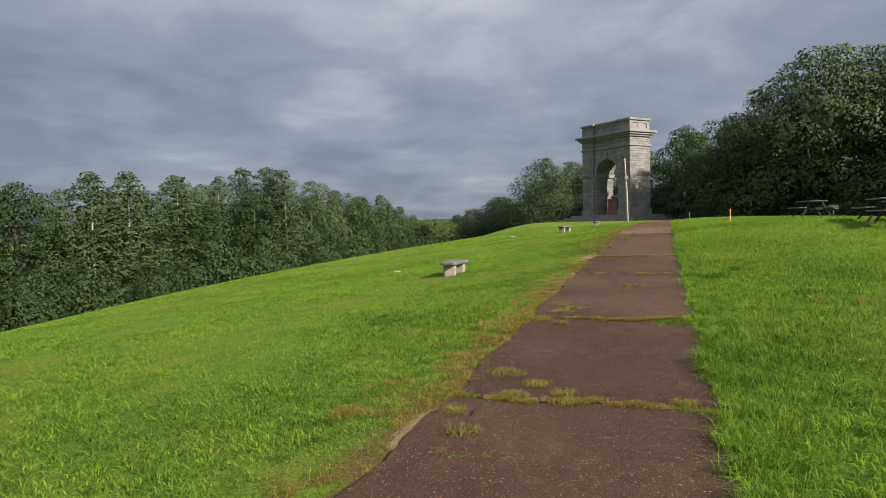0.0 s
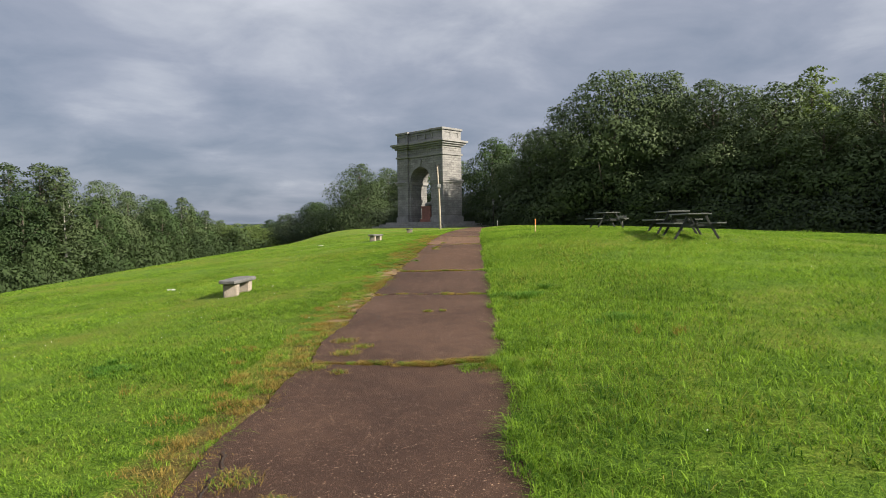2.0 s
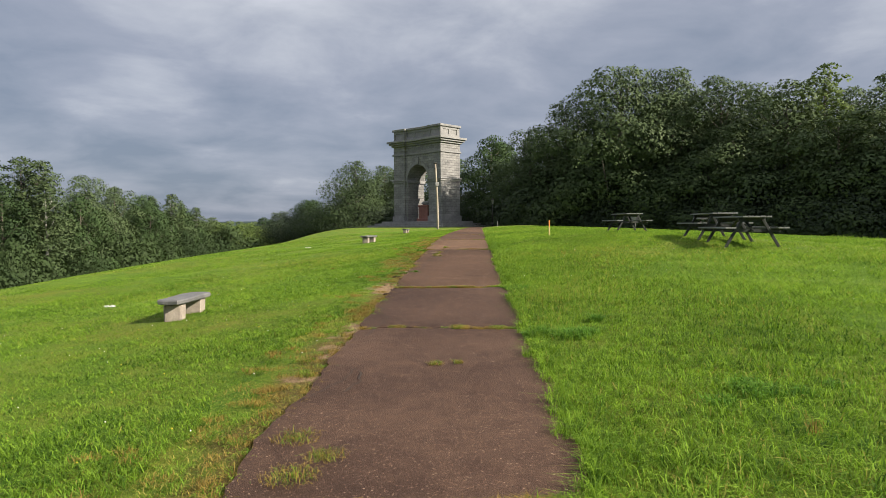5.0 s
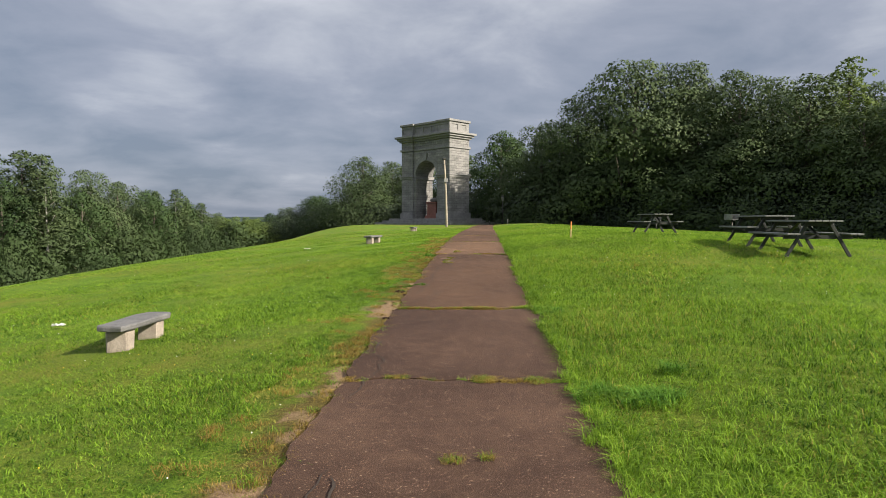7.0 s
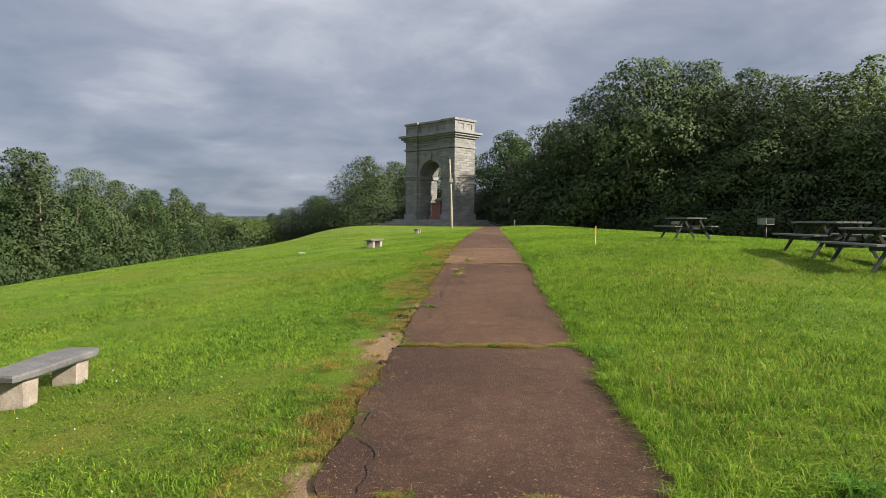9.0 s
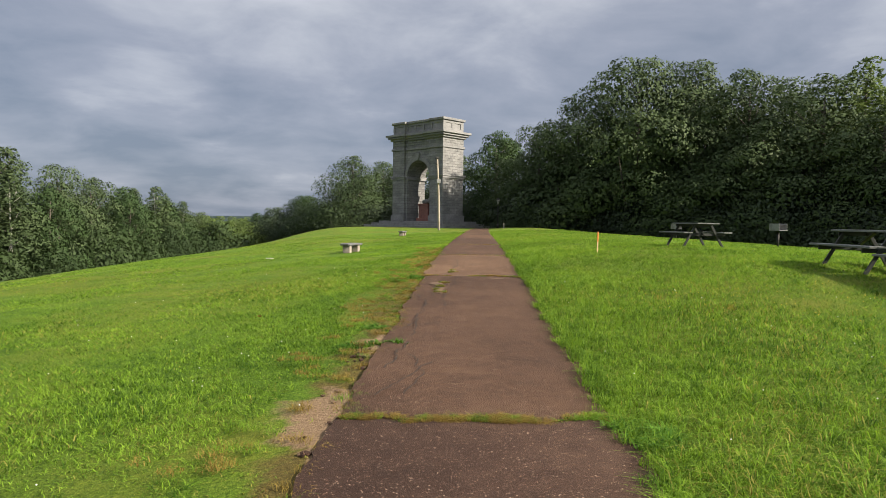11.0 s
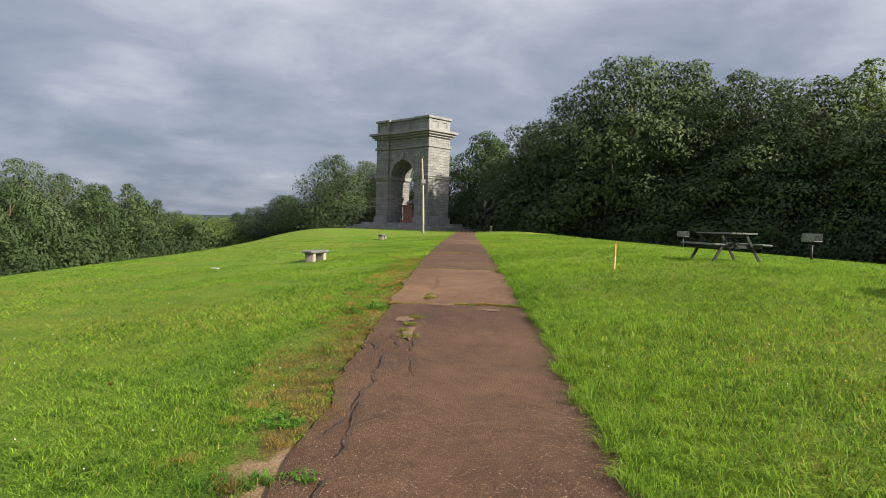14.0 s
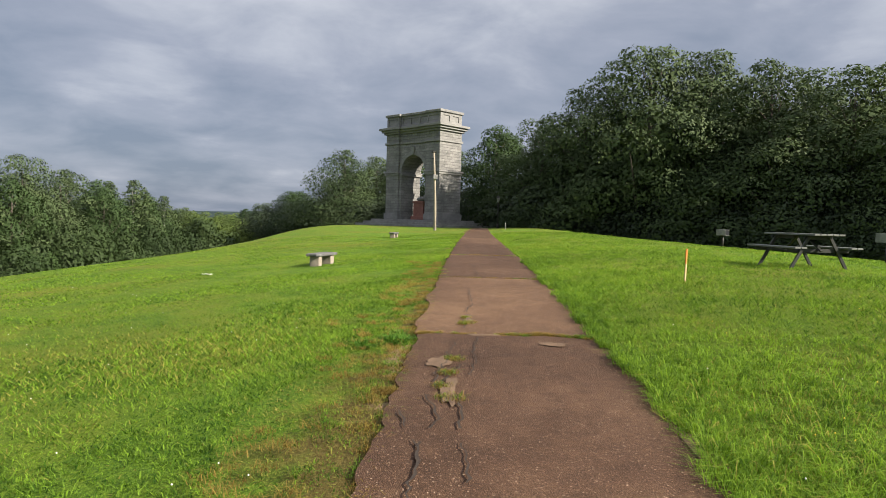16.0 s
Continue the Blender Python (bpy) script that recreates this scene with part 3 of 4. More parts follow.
def build_arch():
    """Origin at the near front corner, x along the front, y into the depth."""
    W, D, C, R, SP = 12.2, 5.0, 6.1, 2.72, 7.55
    ux, uy = Vector((-0.514, 0.858, 0)), Vector((0.858, 0.514, 0))
    m = Matrix(((ux.x, uy.x, 0, 30.8), (ux.y, uy.y, 0, 113.1), (0, 0, 1, 2.17), (0, 0, 0, 1)))
    root = thing("memorial_arch", "tall weathered grey granite triumphal arch on a stepped base", "arch", m)

    def add(name, bm, mat, label=""):
        ob = part(name, bm, mat, root, label)
        return ob

    ring = [(C + R * math.cos(a), SP + R * math.sin(a)) for a in [math.pi * i / 28 for i in range(29)]]
    rec = 0.38      # the middle bay lies back from the piers
    # piers
    for x0, x1 in ((0.0, 2.95), (W - 2.95, W)):
        add("pier", box((x1 - x0, D, 12.1), ((x0 + x1) / 2, D / 2, 6.05), 0.05), GRANITE)
        add("plinth", box((x1 - x0 + 0.44, D + 0.44, 0.98), ((x0 + x1) / 2, D / 2, 0.49), 0.09, seg=2), DRESSED, "pale dressed granite plinth")
        for k, (zz, hh, out) in enumerate(((7.1, 0.34, 0.16), (7.44, 0.26, 0.3))):
            add("string_course", box((x1 - x0 + 2 * out, D + 2 * out, hh), ((x0 + x1) / 2, D / 2, zz + hh / 2), 0.04), DRESSED)
    # middle bay with the opening
    x0, x1 = 2.95, W - 2.95
    outline = [(x0, 0.0), (C - R, 0.0), *ring[::-1], (C + R, 0.0), (x1, 0.0), (x1, 12.1), (x0, 12.1)]
    bm = prism(outline, D - 2 * rec)
    bmesh.ops.translate(bm, vec=(0, rec, 0), verts=bm.verts)
    add("middle_bay", bm, GRANITE)
    for x in (C - R + 0.01, C + R - 0.01):
        s = 1 if x < C else -1
        add("impost", box((0.42, D - 2 * rec + 0.36, 0.46), (x + s * 0.0, D / 2, SP - 0.28), 0.05), DRESSED)
    # the archivolt: stones round the opening, front and back
    for yy in (rec - 0.12, D - rec - 0.06):
        n = 19
        for i in range(n):
            a0, a1 = math.pi * (i + 0.03) / n, math.pi * (i + 0.97) / n
            out = 0.92 if i == n // 2 else 0.62
            bm = prism([(C + R * math.cos(a0), SP + R * math.sin(a0)), (C + (R + out) * math.cos(a0), SP + (R + out) * math.sin(a0)), (C + (R + out) * math.cos(a1), SP + (R + out) * math.sin(a1)), (C + R * math.cos(a1), SP + R * math.sin(a1))], 0.18)
            bmesh.ops.translate(bm, vec=(0, yy, 0), verts=bm.verts)
            add("voussoir", bm, DRESSED)
        bm = prism([(C - 0.3, SP + R + 0.1), (C + 0.3, SP + R + 0.1), (C + 0.40, SP + R + 1.25), (C - 0.40, SP + R + 1.25)], 0.36)
        bmesh.ops.translate(bm, vec=(0, yy - (0.22 if yy < 1 else 0.02), 0), verts=bm.verts)
        add("keystone", bm, DRESSED)
    # entablature, stepping forward over the piers
    for k, (z0, h, out) in enumerate(((12.1, 0.36, 0.18), (12.46, 1.3, 0.0), (13.76, 0.34, 0.3), (14.1, 0.34, 0.62), (14.44, 0.36, 0.92))):
        mat = GRANITE if k == 1 else DRESSED
        nm = ("architrave", "frieze", "cornice_bed", "cornice", "cornice_top")[k]
        add(nm, box((W - 5.9 + 0.02, D - 2 * rec + 2 * out, h), (C, D / 2, z0 + h / 2), 0.03), mat)
        for xc in (2.95 / 2, W - 2.95 / 2):
            add(nm, box((2.95 + 2 * out, D + 2 * out, h - 0.004), (xc, D / 2, z0 + h / 2), 0.03), mat)
    # attic with sunk panels, and its cap
    def attic(xa, xb, ya, yb, panels_f, panels_s):
        xc, yc = (xa + xb) / 2, (ya + yb) / 2
        z0, h = 14.8, 1.8
        core = box((xb - xa - 0.24, yb - ya - 0.24, h), (xc, yc, z0 + h / 2))
        add("attic", core, DRESSED)
        add("attic_base", box((xb - xa, yb - ya, 0.5), (xc, yc, z0 + 0.25), 0.02), DRESSED)
        add("attic_band", box((xb - xa, yb - ya, 0.42), (xc, yc, z0 + h - 0.21), 0.02), DRESSED)
        for yy in (ya + 0.06, yb - 0.06):
            xs = np.linspace(xa, xb, panels_f + 1)
            for i, x in enumerate(xs):
                wd = 0.42 if 0 < i < panels_f else 0.36
                xx = min(max(x, xa + wd / 2), xb - wd / 2)
                add("attic_post", box((wd, 0.12, h - 0.9), (xx, yy, z0 + h / 2 + 0.04)), DRESSED)
        for xx in (xa + 0.06, xb - 0.06) if panels_s else ():
            ys = np.linspace(ya, yb, panels_s + 1)
            for i, y in enumerate(ys):
                wd = 0.7
                yy = min(max(y, ya + wd / 2), yb - wd / 2)
                add("attic_post", box((0.118, wd, h - 0.904), (xx, yy, z0 + h / 2 + 0.04)), DRESSED)
    attic(0.05, 3.0, 0.05, D - 0.05, 1, 2)
    attic(W - 3.0, W - 0.05, 0.05, D - 0.05, 1, 2)
    attic(3.0, W - 3.0, 0.45, D - 0.45, 3, 0)
    for xa, xb, e in ((0.05, 3.0, 0.05), (W - 3.0, W - 0.05, 0.05), (3.3, W - 3.3, 0.45)):
        add("cap", box((xb - xa + 0.5, D - 2 * e + 0.5, 0.4), ((xa + xb) / 2, D / 2, 16.8), 0.06), DRESSED)
    # the stepped base
    for k in range(3):
        o = 0.7 + 0.95 * (k + 1)
        add("step", box((W + 2 * o, D + 2 * o, 0.36 if k < 2 else 0.9), (C, D / 2, -0.36 * k - (0.18 if k < 2 else 0.45)), 0.03), STEPSTONE)
    # the red tomb under the arch
    tomb = thing("monument_tomb", "red granite sarcophagus block under the stone arch", "monument", m @ pose(C, D / 2, 0))
    part("tomb_base", box((2.9, 2.3, 0.55), (0, 0, 0.275), 0.04), REDSTONE, tomb)
    part("tomb_block", box((2.3, 1.7, 2.1), (0, 0, 1.6), 0.05), REDSTONE, tomb)
    part("tomb_cap", box((2.6, 2.0, 0.34), (0, 0, 2.82), 0.08, seg=2), REDSTONE, tomb)
    bm = bmesh.new()
    for px, pz, rx, ry, rz in ((0.05, 0.42, 0.85, 0.34, 0.36), (-0.75, 0.7, 0.36, 0.32, 0.42), (0.72, 0.34, 0.34, 0.36, 0.32), (-0.95, 0.18, 0.4, 0.3, 0.17)):
        bmesh.ops.create_icosphere(bm, subdivisions=2, radius=1.0, matrix=Matrix.Translation((px, 0, pz)) @ Matrix.Diagonal((rx, ry, rz, 1)))
    st = part("lion_statue", bm, DRESSED, None, smooth=True)
    st.matrix_world = m @ pose(C, D / 2, 2.99)
    tagged(st, "pale stone reclining lion on a red tomb", "statue")


build_arch()


# ---- trees ----
def leaf_cloud(rng, clumps, count, size):
    """Small leaf pieces on the shells of many clumps. Returns points and triangles."""
    c = np.array([k[:3] for k in clumps])
    r = np.array([k[3:6] for k in clumps])
    share = (r.prod(1)) ** (2 / 3)
    pick = rng.choice(len(c), count, p=share / share.sum())
    v = rng.normal(size=(count, 3))
    v /= np.linalg.norm(v, axis=1)[:, None]
    v[:, 2] = np.where(v[:, 2] < -0.45, -v[:, 2], v[:, 2])
    rad = 1 - 0.4 * rng.random(count) ** 1.8 + 0.10 * rng.normal(size=count) * (rng.random(count) < 0.25)
    p = c[pick] + v * r[pick] * rad[:, None]
    nrm = v + 0.5 * rng.normal(size=(count, 3)) + (0, 0, 0.3)
    nrm /= np.linalg.norm(nrm, axis=1)[:, None]
    a = np.cross(nrm, rng.normal(size=(count, 3)))
    a /= np.linalg.norm(a, axis=1)[:, None]
    b = np.cross(nrm, a)
    s = size * (0.6 + 0.8 * rng.random(count))[:, None]
    q = np.stack([p - a * s, p + a * s * 0.8 - b * s * 0.62, p + a * s * 0.8 + b * s * 0.62], 1)
    mass = p - (c * share[:, None]).sum(0) / share.sum()
    mass /= np.linalg.norm(mass, axis=1)[:, None] + 1e-6
    soft = 0.55 * v + 0.38 * nrm + 0.4 * mass
    soft /= np.linalg.norm(soft, axis=1)[:, None] + 1e-6
    return q.reshape(-1, 3), np.arange(count)[:, None] * 3 + [0, 1, 2], np.repeat(soft, 3, 0)


def make_tree(name, label, seed, H, R, low, leaf, bark, leaves, size, clumps, shape="round", trunk=0.03, sparse=1.0):
    """A tree of height H and crown radius R, whose crown begins at the share low of its height."""
    rng = np.random.default_rng(seed)
    root = thing(name, label, "tree", pose(0, 0, 0))
    blobs, limbs = [], []
    for k in range(clumps):
        u = (k + rng.random()) / clumps
        z = low * H + (0.97 - low) * H * u
        if shape == "round":
            wide = math.sin(math.pi * min(0.18 + 0.80 * u, 1.0)) ** 0.7
        elif shape == "cone":
            wide = min(1.0, 1.3 * (1 - u) ** 0.75) * min(1.0, 0.75 + u) + 0.05
        elif shape == "spire":
            wide = (1 - u) ** 0.55 * min(1.0, 0.55 + 1.6 * u)
        else:
            wide = min(1.0, 1.15 - 0.75 * u ** 2)
        ang = k * 2.399 + rng.random() * 0.9
        rr = R * wide * (0.55 + 0.45 * rng.random() ** 0.5) * (0.95 if k % 3 else 0.45)
        br = R * (0.24 + 0.16 * rng.random()) * (0.75 + 0.45 * wide) * sparse * (1.12 - (0.62 if shape in ('cone', 'spire') else 0.3) * u)
        blobs.append((rr * math.cos(ang), rr * math.sin(ang), z, br * 1.15, br * 1.15, br * 0.8))
        if k % 2 == 0:
            limbs.append((rr * math.cos(ang) * 0.92, rr * math.sin(ang) * 0.92, z))
    bm = bmesh.new()
    tr = H * trunk
    lean = rng.normal(size=2) * H * 0.012
    tube(bm, [(lean[0] * f * f, lean[1] * f * f, H * 0.9 * f - (0.6 if f == 0 else 0)) for f in (0, 0.05, 0.2, 0.4, 0.6, 0.8, 1)], [tr * 1.5, tr * 1.05, tr * 0.9, tr * 0.72, tr * 0.5, tr * 0.3, tr * 0.1], 8)
    for x, y, z in limbs:
        z0 = max(low * H * 0.7, z - math.hypot(x, y) * (0.75 + 0.4 * rng.random()))
        z0 = min(z0, H * 0.8)
        t0 = tr * max(0.18, 0.55 * (1 - z0 / H))
        mid = (x * 0.5 + rng.normal() * 0.2, y * 0.5 + rng.normal() * 0.2, z0 + (z - z0) * 0.35)
        tube(bm, [(0, 0, z0), mid, (x, y, z)], [t0, t0 * 0.6, t0 * 0.15], 5)
    part("trunk", bm, bark, root, smooth=True)
    v, f, soft = leaf_cloud(rng, blobs, leaves, size)
    ob = new("crown", tri_mesh("crown", v, f, leaf, soft))
    ob.parent = root
    return root


OAK_A = make_tree("oak_tree", "large dark-green broad-crowned oak at the wood's edge", 11, 20, 8.0, 0.16, OAK_LEAF, BARK, 26000, 0.175, 48)
OAK_B = make_tree("oak_tree", "large dark-green oak with dense uneven crown", 12, 20, 6.5, 0.10, OAK_LEAF, BARK, 19000, 0.175, 40, "column")
MAPLE = make_tree("maple_tree", "mid-green full-crowned maple in sun", 13, 16, 5.2, 0.12, MAPLE_LEAF, BARK, 14000, 0.17, 38)
CONE = make_tree("maple_tree", "sunlit green tree with a pointed crown", 14, 17, 7.4, 0.08, BIRCH_LEAF, BARK, 30000, 0.17, 60, "cone", 0.03, 1.5)
BIRCHES = make_tree("birch_tree", "slender pale-trunked birch with thin light-green crown", 15, 16, 3.0, 0.12, BIRCH_LEAF, BIRCH, 11000, 0.14, 64, "spire", 0.012, 1.2)
ASPEN = make_tree("aspen_tree", "tall light-green aspen with an open feathery top", 16, 20, 4.2, 0.12, BIRCH_LEAF, BARK, 14000, 0.16, 70, "spire", 0.015, 1.15)
BUSH = make_tree("shrub", "dense green bushy shrub at the wood's edge", 17, 5.0, 3.4, 0.02, SHRUB_LEAF, BARK, 6000, 0.15, 26, "round", 0.02, 1.25)
DARKBUSH = make_tree("shrub", "dark shaded undergrowth bush below the trees", 18, 6.0, 4.0, 0.0, UNDER_LEAF, BARK, 9000, 0.12, 34, "round", 0.02, 1.3)
FEATHER = make_tree("aspen_tree", "pale yellow-green aspen with an open feathery top", 21, 20, 4.2, 0.12, LIGHT_LEAF, BARK, 9000, 0.16, 60, "spire", 0.015, 1.0)
YOUNG = make_tree("maple_tree", "young yellow-green full-crowned maple in sun", 22, 16, 5.6, 0.05, LIGHT_LEAF, BARK, 12000, 0.19, 36)
PROTO = {"L": (FEATHER, 20), "Y": (YOUNG, 16), "A": (OAK_A, 20), "B": (OAK_B, 20), "M": (MAPLE, 16), "C": (CONE, 17), "R": (BIRCHES, 16), "S": (ASPEN, 20), "U": (BUSH, 5), "D": (DARKBUSH, 6)}
USED = {}


def plant(kind, x, y, top, wide=1.0, group="", foot=None):
    """One tree at x, y whose top reaches the height top."""
    proto, h = PROTO[kind]
    z = float(land(x, y)) - 0.3 if foot is None else foot
    s = (top - z) / h
    turn = random.uniform(0, 360)
    m = pose(x, y, z, 0, 0, turn) @ Matrix.Diagonal((s * wide, s * wide, s, 1))
    if kind in USED:
        ob = copy_thing(proto, m)
    else:
        USED[kind] = m
        ob = proto
    if group:
        ob["group"] = group
    return ob


RIGHT, LEFT, BACK = "trees of the dark wood", "trees of the sunlit edge", "trees behind the arch"
# dark wood beyond the tables
for kind, x, y, top, wide in (
    ("A", 53.0, 91.5, 24.4, 0.95), ("A", 60.5, 89.5, 24.2, 0.9), ("B", 62.5, 81.0, 21.6, 1.0), ("B", 66.0, 73.0, 19.8, 1.1), ("L", 70.5, 71.5, 22.6, 1.3),
    # last three are out of view, added to carry on the wood and block sun
    ("B", 71.5, 62.0, 18.6, 1.15), ("A", 76.0, 52.0, 18.6, 0.9), ("B", 79.0, 40.0, 18.4, 1.1), ("A", 84.0, 28.0, 18.0, 0.9),
    ("B", 47.6, 98.5, 20.5, 1.05), ("B", 44.8, 106.5, 17.3, 1.0), ("B", 56.5, 84.5, 15.5, 1.2), ("B", 52.0, 95.5, 17.0, 1.2), ("B", 60.0, 75.5, 14.0, 1.2), ("B", 66.0, 65.0, 14.5, 1.2), ("B", 71.0, 54.0, 15.0, 1.2),
    # back row, mostly hidden, added to stop sunlight coming through
    ("A", 66.0, 96.0, 21.6, 0.95), ("A", 71.0, 85.0, 20.1, 0.95), ("A", 78.0, 76.0, 19.6, 0.95), ("B", 84.0, 62.0, 20.0, 1.2), ("B", 58.0, 103.0, 19.5, 1.2), ("B", 52.0, 110.0, 18.0, 1.2),
    # hidden and out-of-view trees added to keep sun off the wood's visible edge
    ("A", 90.0, 48.0, 19.1, 0.9), ("A", 96.0, 36.0, 20.0, 1.0), ("B", 90.0, 20.0, 20.0, 1.2), ("A", 98.0, 60.0, 21.0, 1.0), ("A", 90.0, 74.0, 21.0, 1.0), ("A", 82.0, 90.0, 20.5, 1.0), ("B", 76.0, 100.0, 19.0, 1.2), ("A", 104.0, 24.0, 21.0, 1.0), ("A", 92.0, 8.0, 20.0, 1.0),
):
    plant(kind, x, y, top, wide, RIGHT, -3.0 if kind != "L" else -2.0)
for i in range(20):
    u = i / 19
    plant("D", 46.5 + 38 * u + random.uniform(-1.5, 1.5), 104 - 68 * u + random.uniform(-2, 2) - 6 * math.sin(math.pi * u), random.uniform(3.2, 5.8), 1.1, "undergrowth of the dark wood", -3.2)
for i in range(14):
    u = i / 13
    plant("D", 48 + 40 * u + random.uniform(-1.5, 1.5), 106 - 64 * u + random.uniform(-2, 2), random.uniform(7.5, 10.5), 1.0, "undergrowth of the dark wood", -3.2)
# behind and beside the arch
for kind, x, y, top, wide in (
    ("C", 20.9, 149.0, 15.7, 1.0), ("B", 29.0, 158.0, 15.5, 1.1), ("B", 36.0, 152.0, 16.0, 1.1), ("M", 44.6, 126.0, 18.6, 0.85), ("M", 49.0, 130.0, 18.0, 0.9), ("B", 41.5, 140.0, 15.5, 1.2), ("B", 55.0, 120.0, 17.5, 1.2),
    ("B", 46.0, 116.0, 13.5, 1.2), ("B", 33.0, 170.0, 15.0, 1.2), ("M", 11.5, 168.0, 7.6, 1.3), ("B", 5.5, 190.0, 5.4, 1.3), ("M", 14.0, 178.0, 8.0, 1.3), ("M", 0.5, 205.0, 3.8, 1.4), ("B", 24.5, 166.0, 13.0, 1.2),
):
    plant(kind, x, y, top, wide, BACK, -4.0)
for x, y, top in ((24, 146, 5), (30, 144, 6), (36, 140, 6), (41, 130, 6), (46, 118, 6), (48, 111, 5.5), (17, 152, 5), (12, 160, 4.5), (7, 172, 4)):
    plant("D", x, y, top, 1.2, "undergrowth behind the arch", -4.0)
# sunlit edge down the slope
for kind, x, y, top, wide in (
    ("M", -57, 42, 6.2, 1.1), ("B", -55, 50, 6.6, 0.9), ("M", -52, 57, 7.4, 0.95), ("R", -50, 63, 7.2, 1.3), ("M", -48, 68, 6.5, 0.9), ("B", -47, 74, 6.2, 0.8), ("R", -44, 76, 8.8, 1.5), ("R", -42.5, 82, 9.3, 1.4), ("M", -43, 87, 6.4, 0.9), ("R", -40, 91, 9.4, 1.5),
    ("B", -40.5, 97, 8.2, 0.7), ("M", -36, 92, 5.0, 0.9), ("R", -37, 100, 9.8, 1.2), ("S", -35, 105, 11.6, 1.2), ("S", -31, 106, 11.7, 1.25), ("S", -28, 103.5, 11.0, 1.2), ("M", -31.5, 99, 6.8, 0.85), ("R", -26.5, 100, 7.6, 1.2), ("B", -24.5, 111, 9.0, 0.8), ("M", -24, 105, 5.6, 0.9),
    ("B", -22, 118, 7.6, 0.85), ("S", -24.5, 131, 9.0, 1.1), ("M", -19.5, 126, 6.6, 0.95), ("M", -17.5, 121, 5.0, 0.9), ("R", -19, 133, 7.4, 1.3), ("R", -15.8, 136, 7.9, 1.3), ("M", -15, 141, 5.6, 0.95), ("R", -12.5, 146, 5.6, 1.3), ("Y", -16, 155, 4.6, 1.1), ("B", -11, 163, 3.4, 1.1), ("Y", -8, 172, 2.6, 1.3),
    ("Y", -12, 184, 2.8, 1.2), ("Y", -5, 196, 2.6, 1.3), ("Y", -14, 206, 2.9, 1.3), ("Y", -3, 220, 2.6, 1.4), ("M", -20, 226, 3.0, 1.4), ("M", 4, 236, 3.2, 1.4),
    ("B", -50, 92, 7.0, 1.1), ("M", -58, 76, 6.8, 1.2), ("B", -61, 60, 6.6, 1.2), ("B", -44, 110, 8.8, 1.1), ("B", -35, 118, 8.6, 1.1), ("B", -31, 138, 7.4, 1.1), ("M", -24, 150, 5.6, 1.2), ("M", -66, 48, 6.5, 1.3),
):
    plant(kind, x, y, top, wide * random.uniform(0.9, 1.1), LEFT, -10.0)
for i in range(30):
    u = i / 29
    x, y = -51 + 41 * u ** 0.9 + random.uniform(-2, 2), 42 + 106 * u + random.uniform(-2, 2)
    plant("U", x + 2.5, y, -2.6 - 2.4 * (1 - u) + random.choice((0.0, 0.6, 1.4, 2.6)) + random.uniform(-0.5, 0.9), random.uniform(0.55, 0.95), "shrubs along the sunlit edge", -9.5)
for i in range(8):
    plant("Y", -9 + 1.8 * i + random.uniform(-1, 1), 160 + 7 * i, random.uniform(0.4, 2.2), 1.6, "young trees at the far end of the sunlit edge", -6.0)

for kind, m in USED.items():
    PROTO[kind][0].matrix_world = m


# ---- benches, tables and small things on the lawn ----
def build_bench(name, x, y, heading, seed, length=1.9):
    """A stone slab on two stone blocks, along the heading (degrees from +x)."""
    rng = random.Random(seed)
    root = thing(name, "grey stone slab bench on two pale stone blocks in grass", "bench", Matrix.Translation(at(x, y)) @ pose(0, 0, 0, 0, 0, heading), "stone benches on the lawn")
    bm = bmesh.new()
    outline, n = [], 22
    for i in range(n):
        a = 2 * math.pi * i / n
        px, py = math.copysign(abs(math.cos(a)) ** 0.35, math.cos(a)) * length / 2, math.copysign(abs(math.sin(a)) ** 0.45, math.sin(a)) * 0.235
        outline.append((px + rng.uniform(-0.05, 0.05), py + rng.uniform(-0.035, 0.03)))
    rings = []
    for z, k in ((0.285, 0.90), (0.302, 0.98), (0.345, 1.0), (0.368, 0.96)):
        rings.append([bm.verts.new((px * (1 - (1 - k) * 0.4), py * k, z + rng.uniform(-0.006, 0.006))) for px, py in outline])
    for a, b in zip(rings, rings[1:]):
        for i in range(n):
            bm.faces.new((a[i], a[(i + 1) % n], b[(i + 1) % n], b[i]))
    bm.faces.new(rings[0][::-1])
    bm.faces.new(rings[-1])
    part("slab", bm, SLATE, root, "rough grey stone slab")
    for k in (-1, 1):
        b = box((0.21, 0.31, 0.46), (k * length * 0.30, 0, 0.055), 0.025, rough=0.016)
        part("leg", b, FIELD, root, "pale pinkish stone block")
    return root


build_bench("stone_bench", -0.2, 16.3, 74, 3, 1.45)
build_bench("stone_bench", 6.4, 37.3, 59, 5, 1.4)
build_bench("stone_bench", 13.5, 61.3, 66, 7, 1.5)


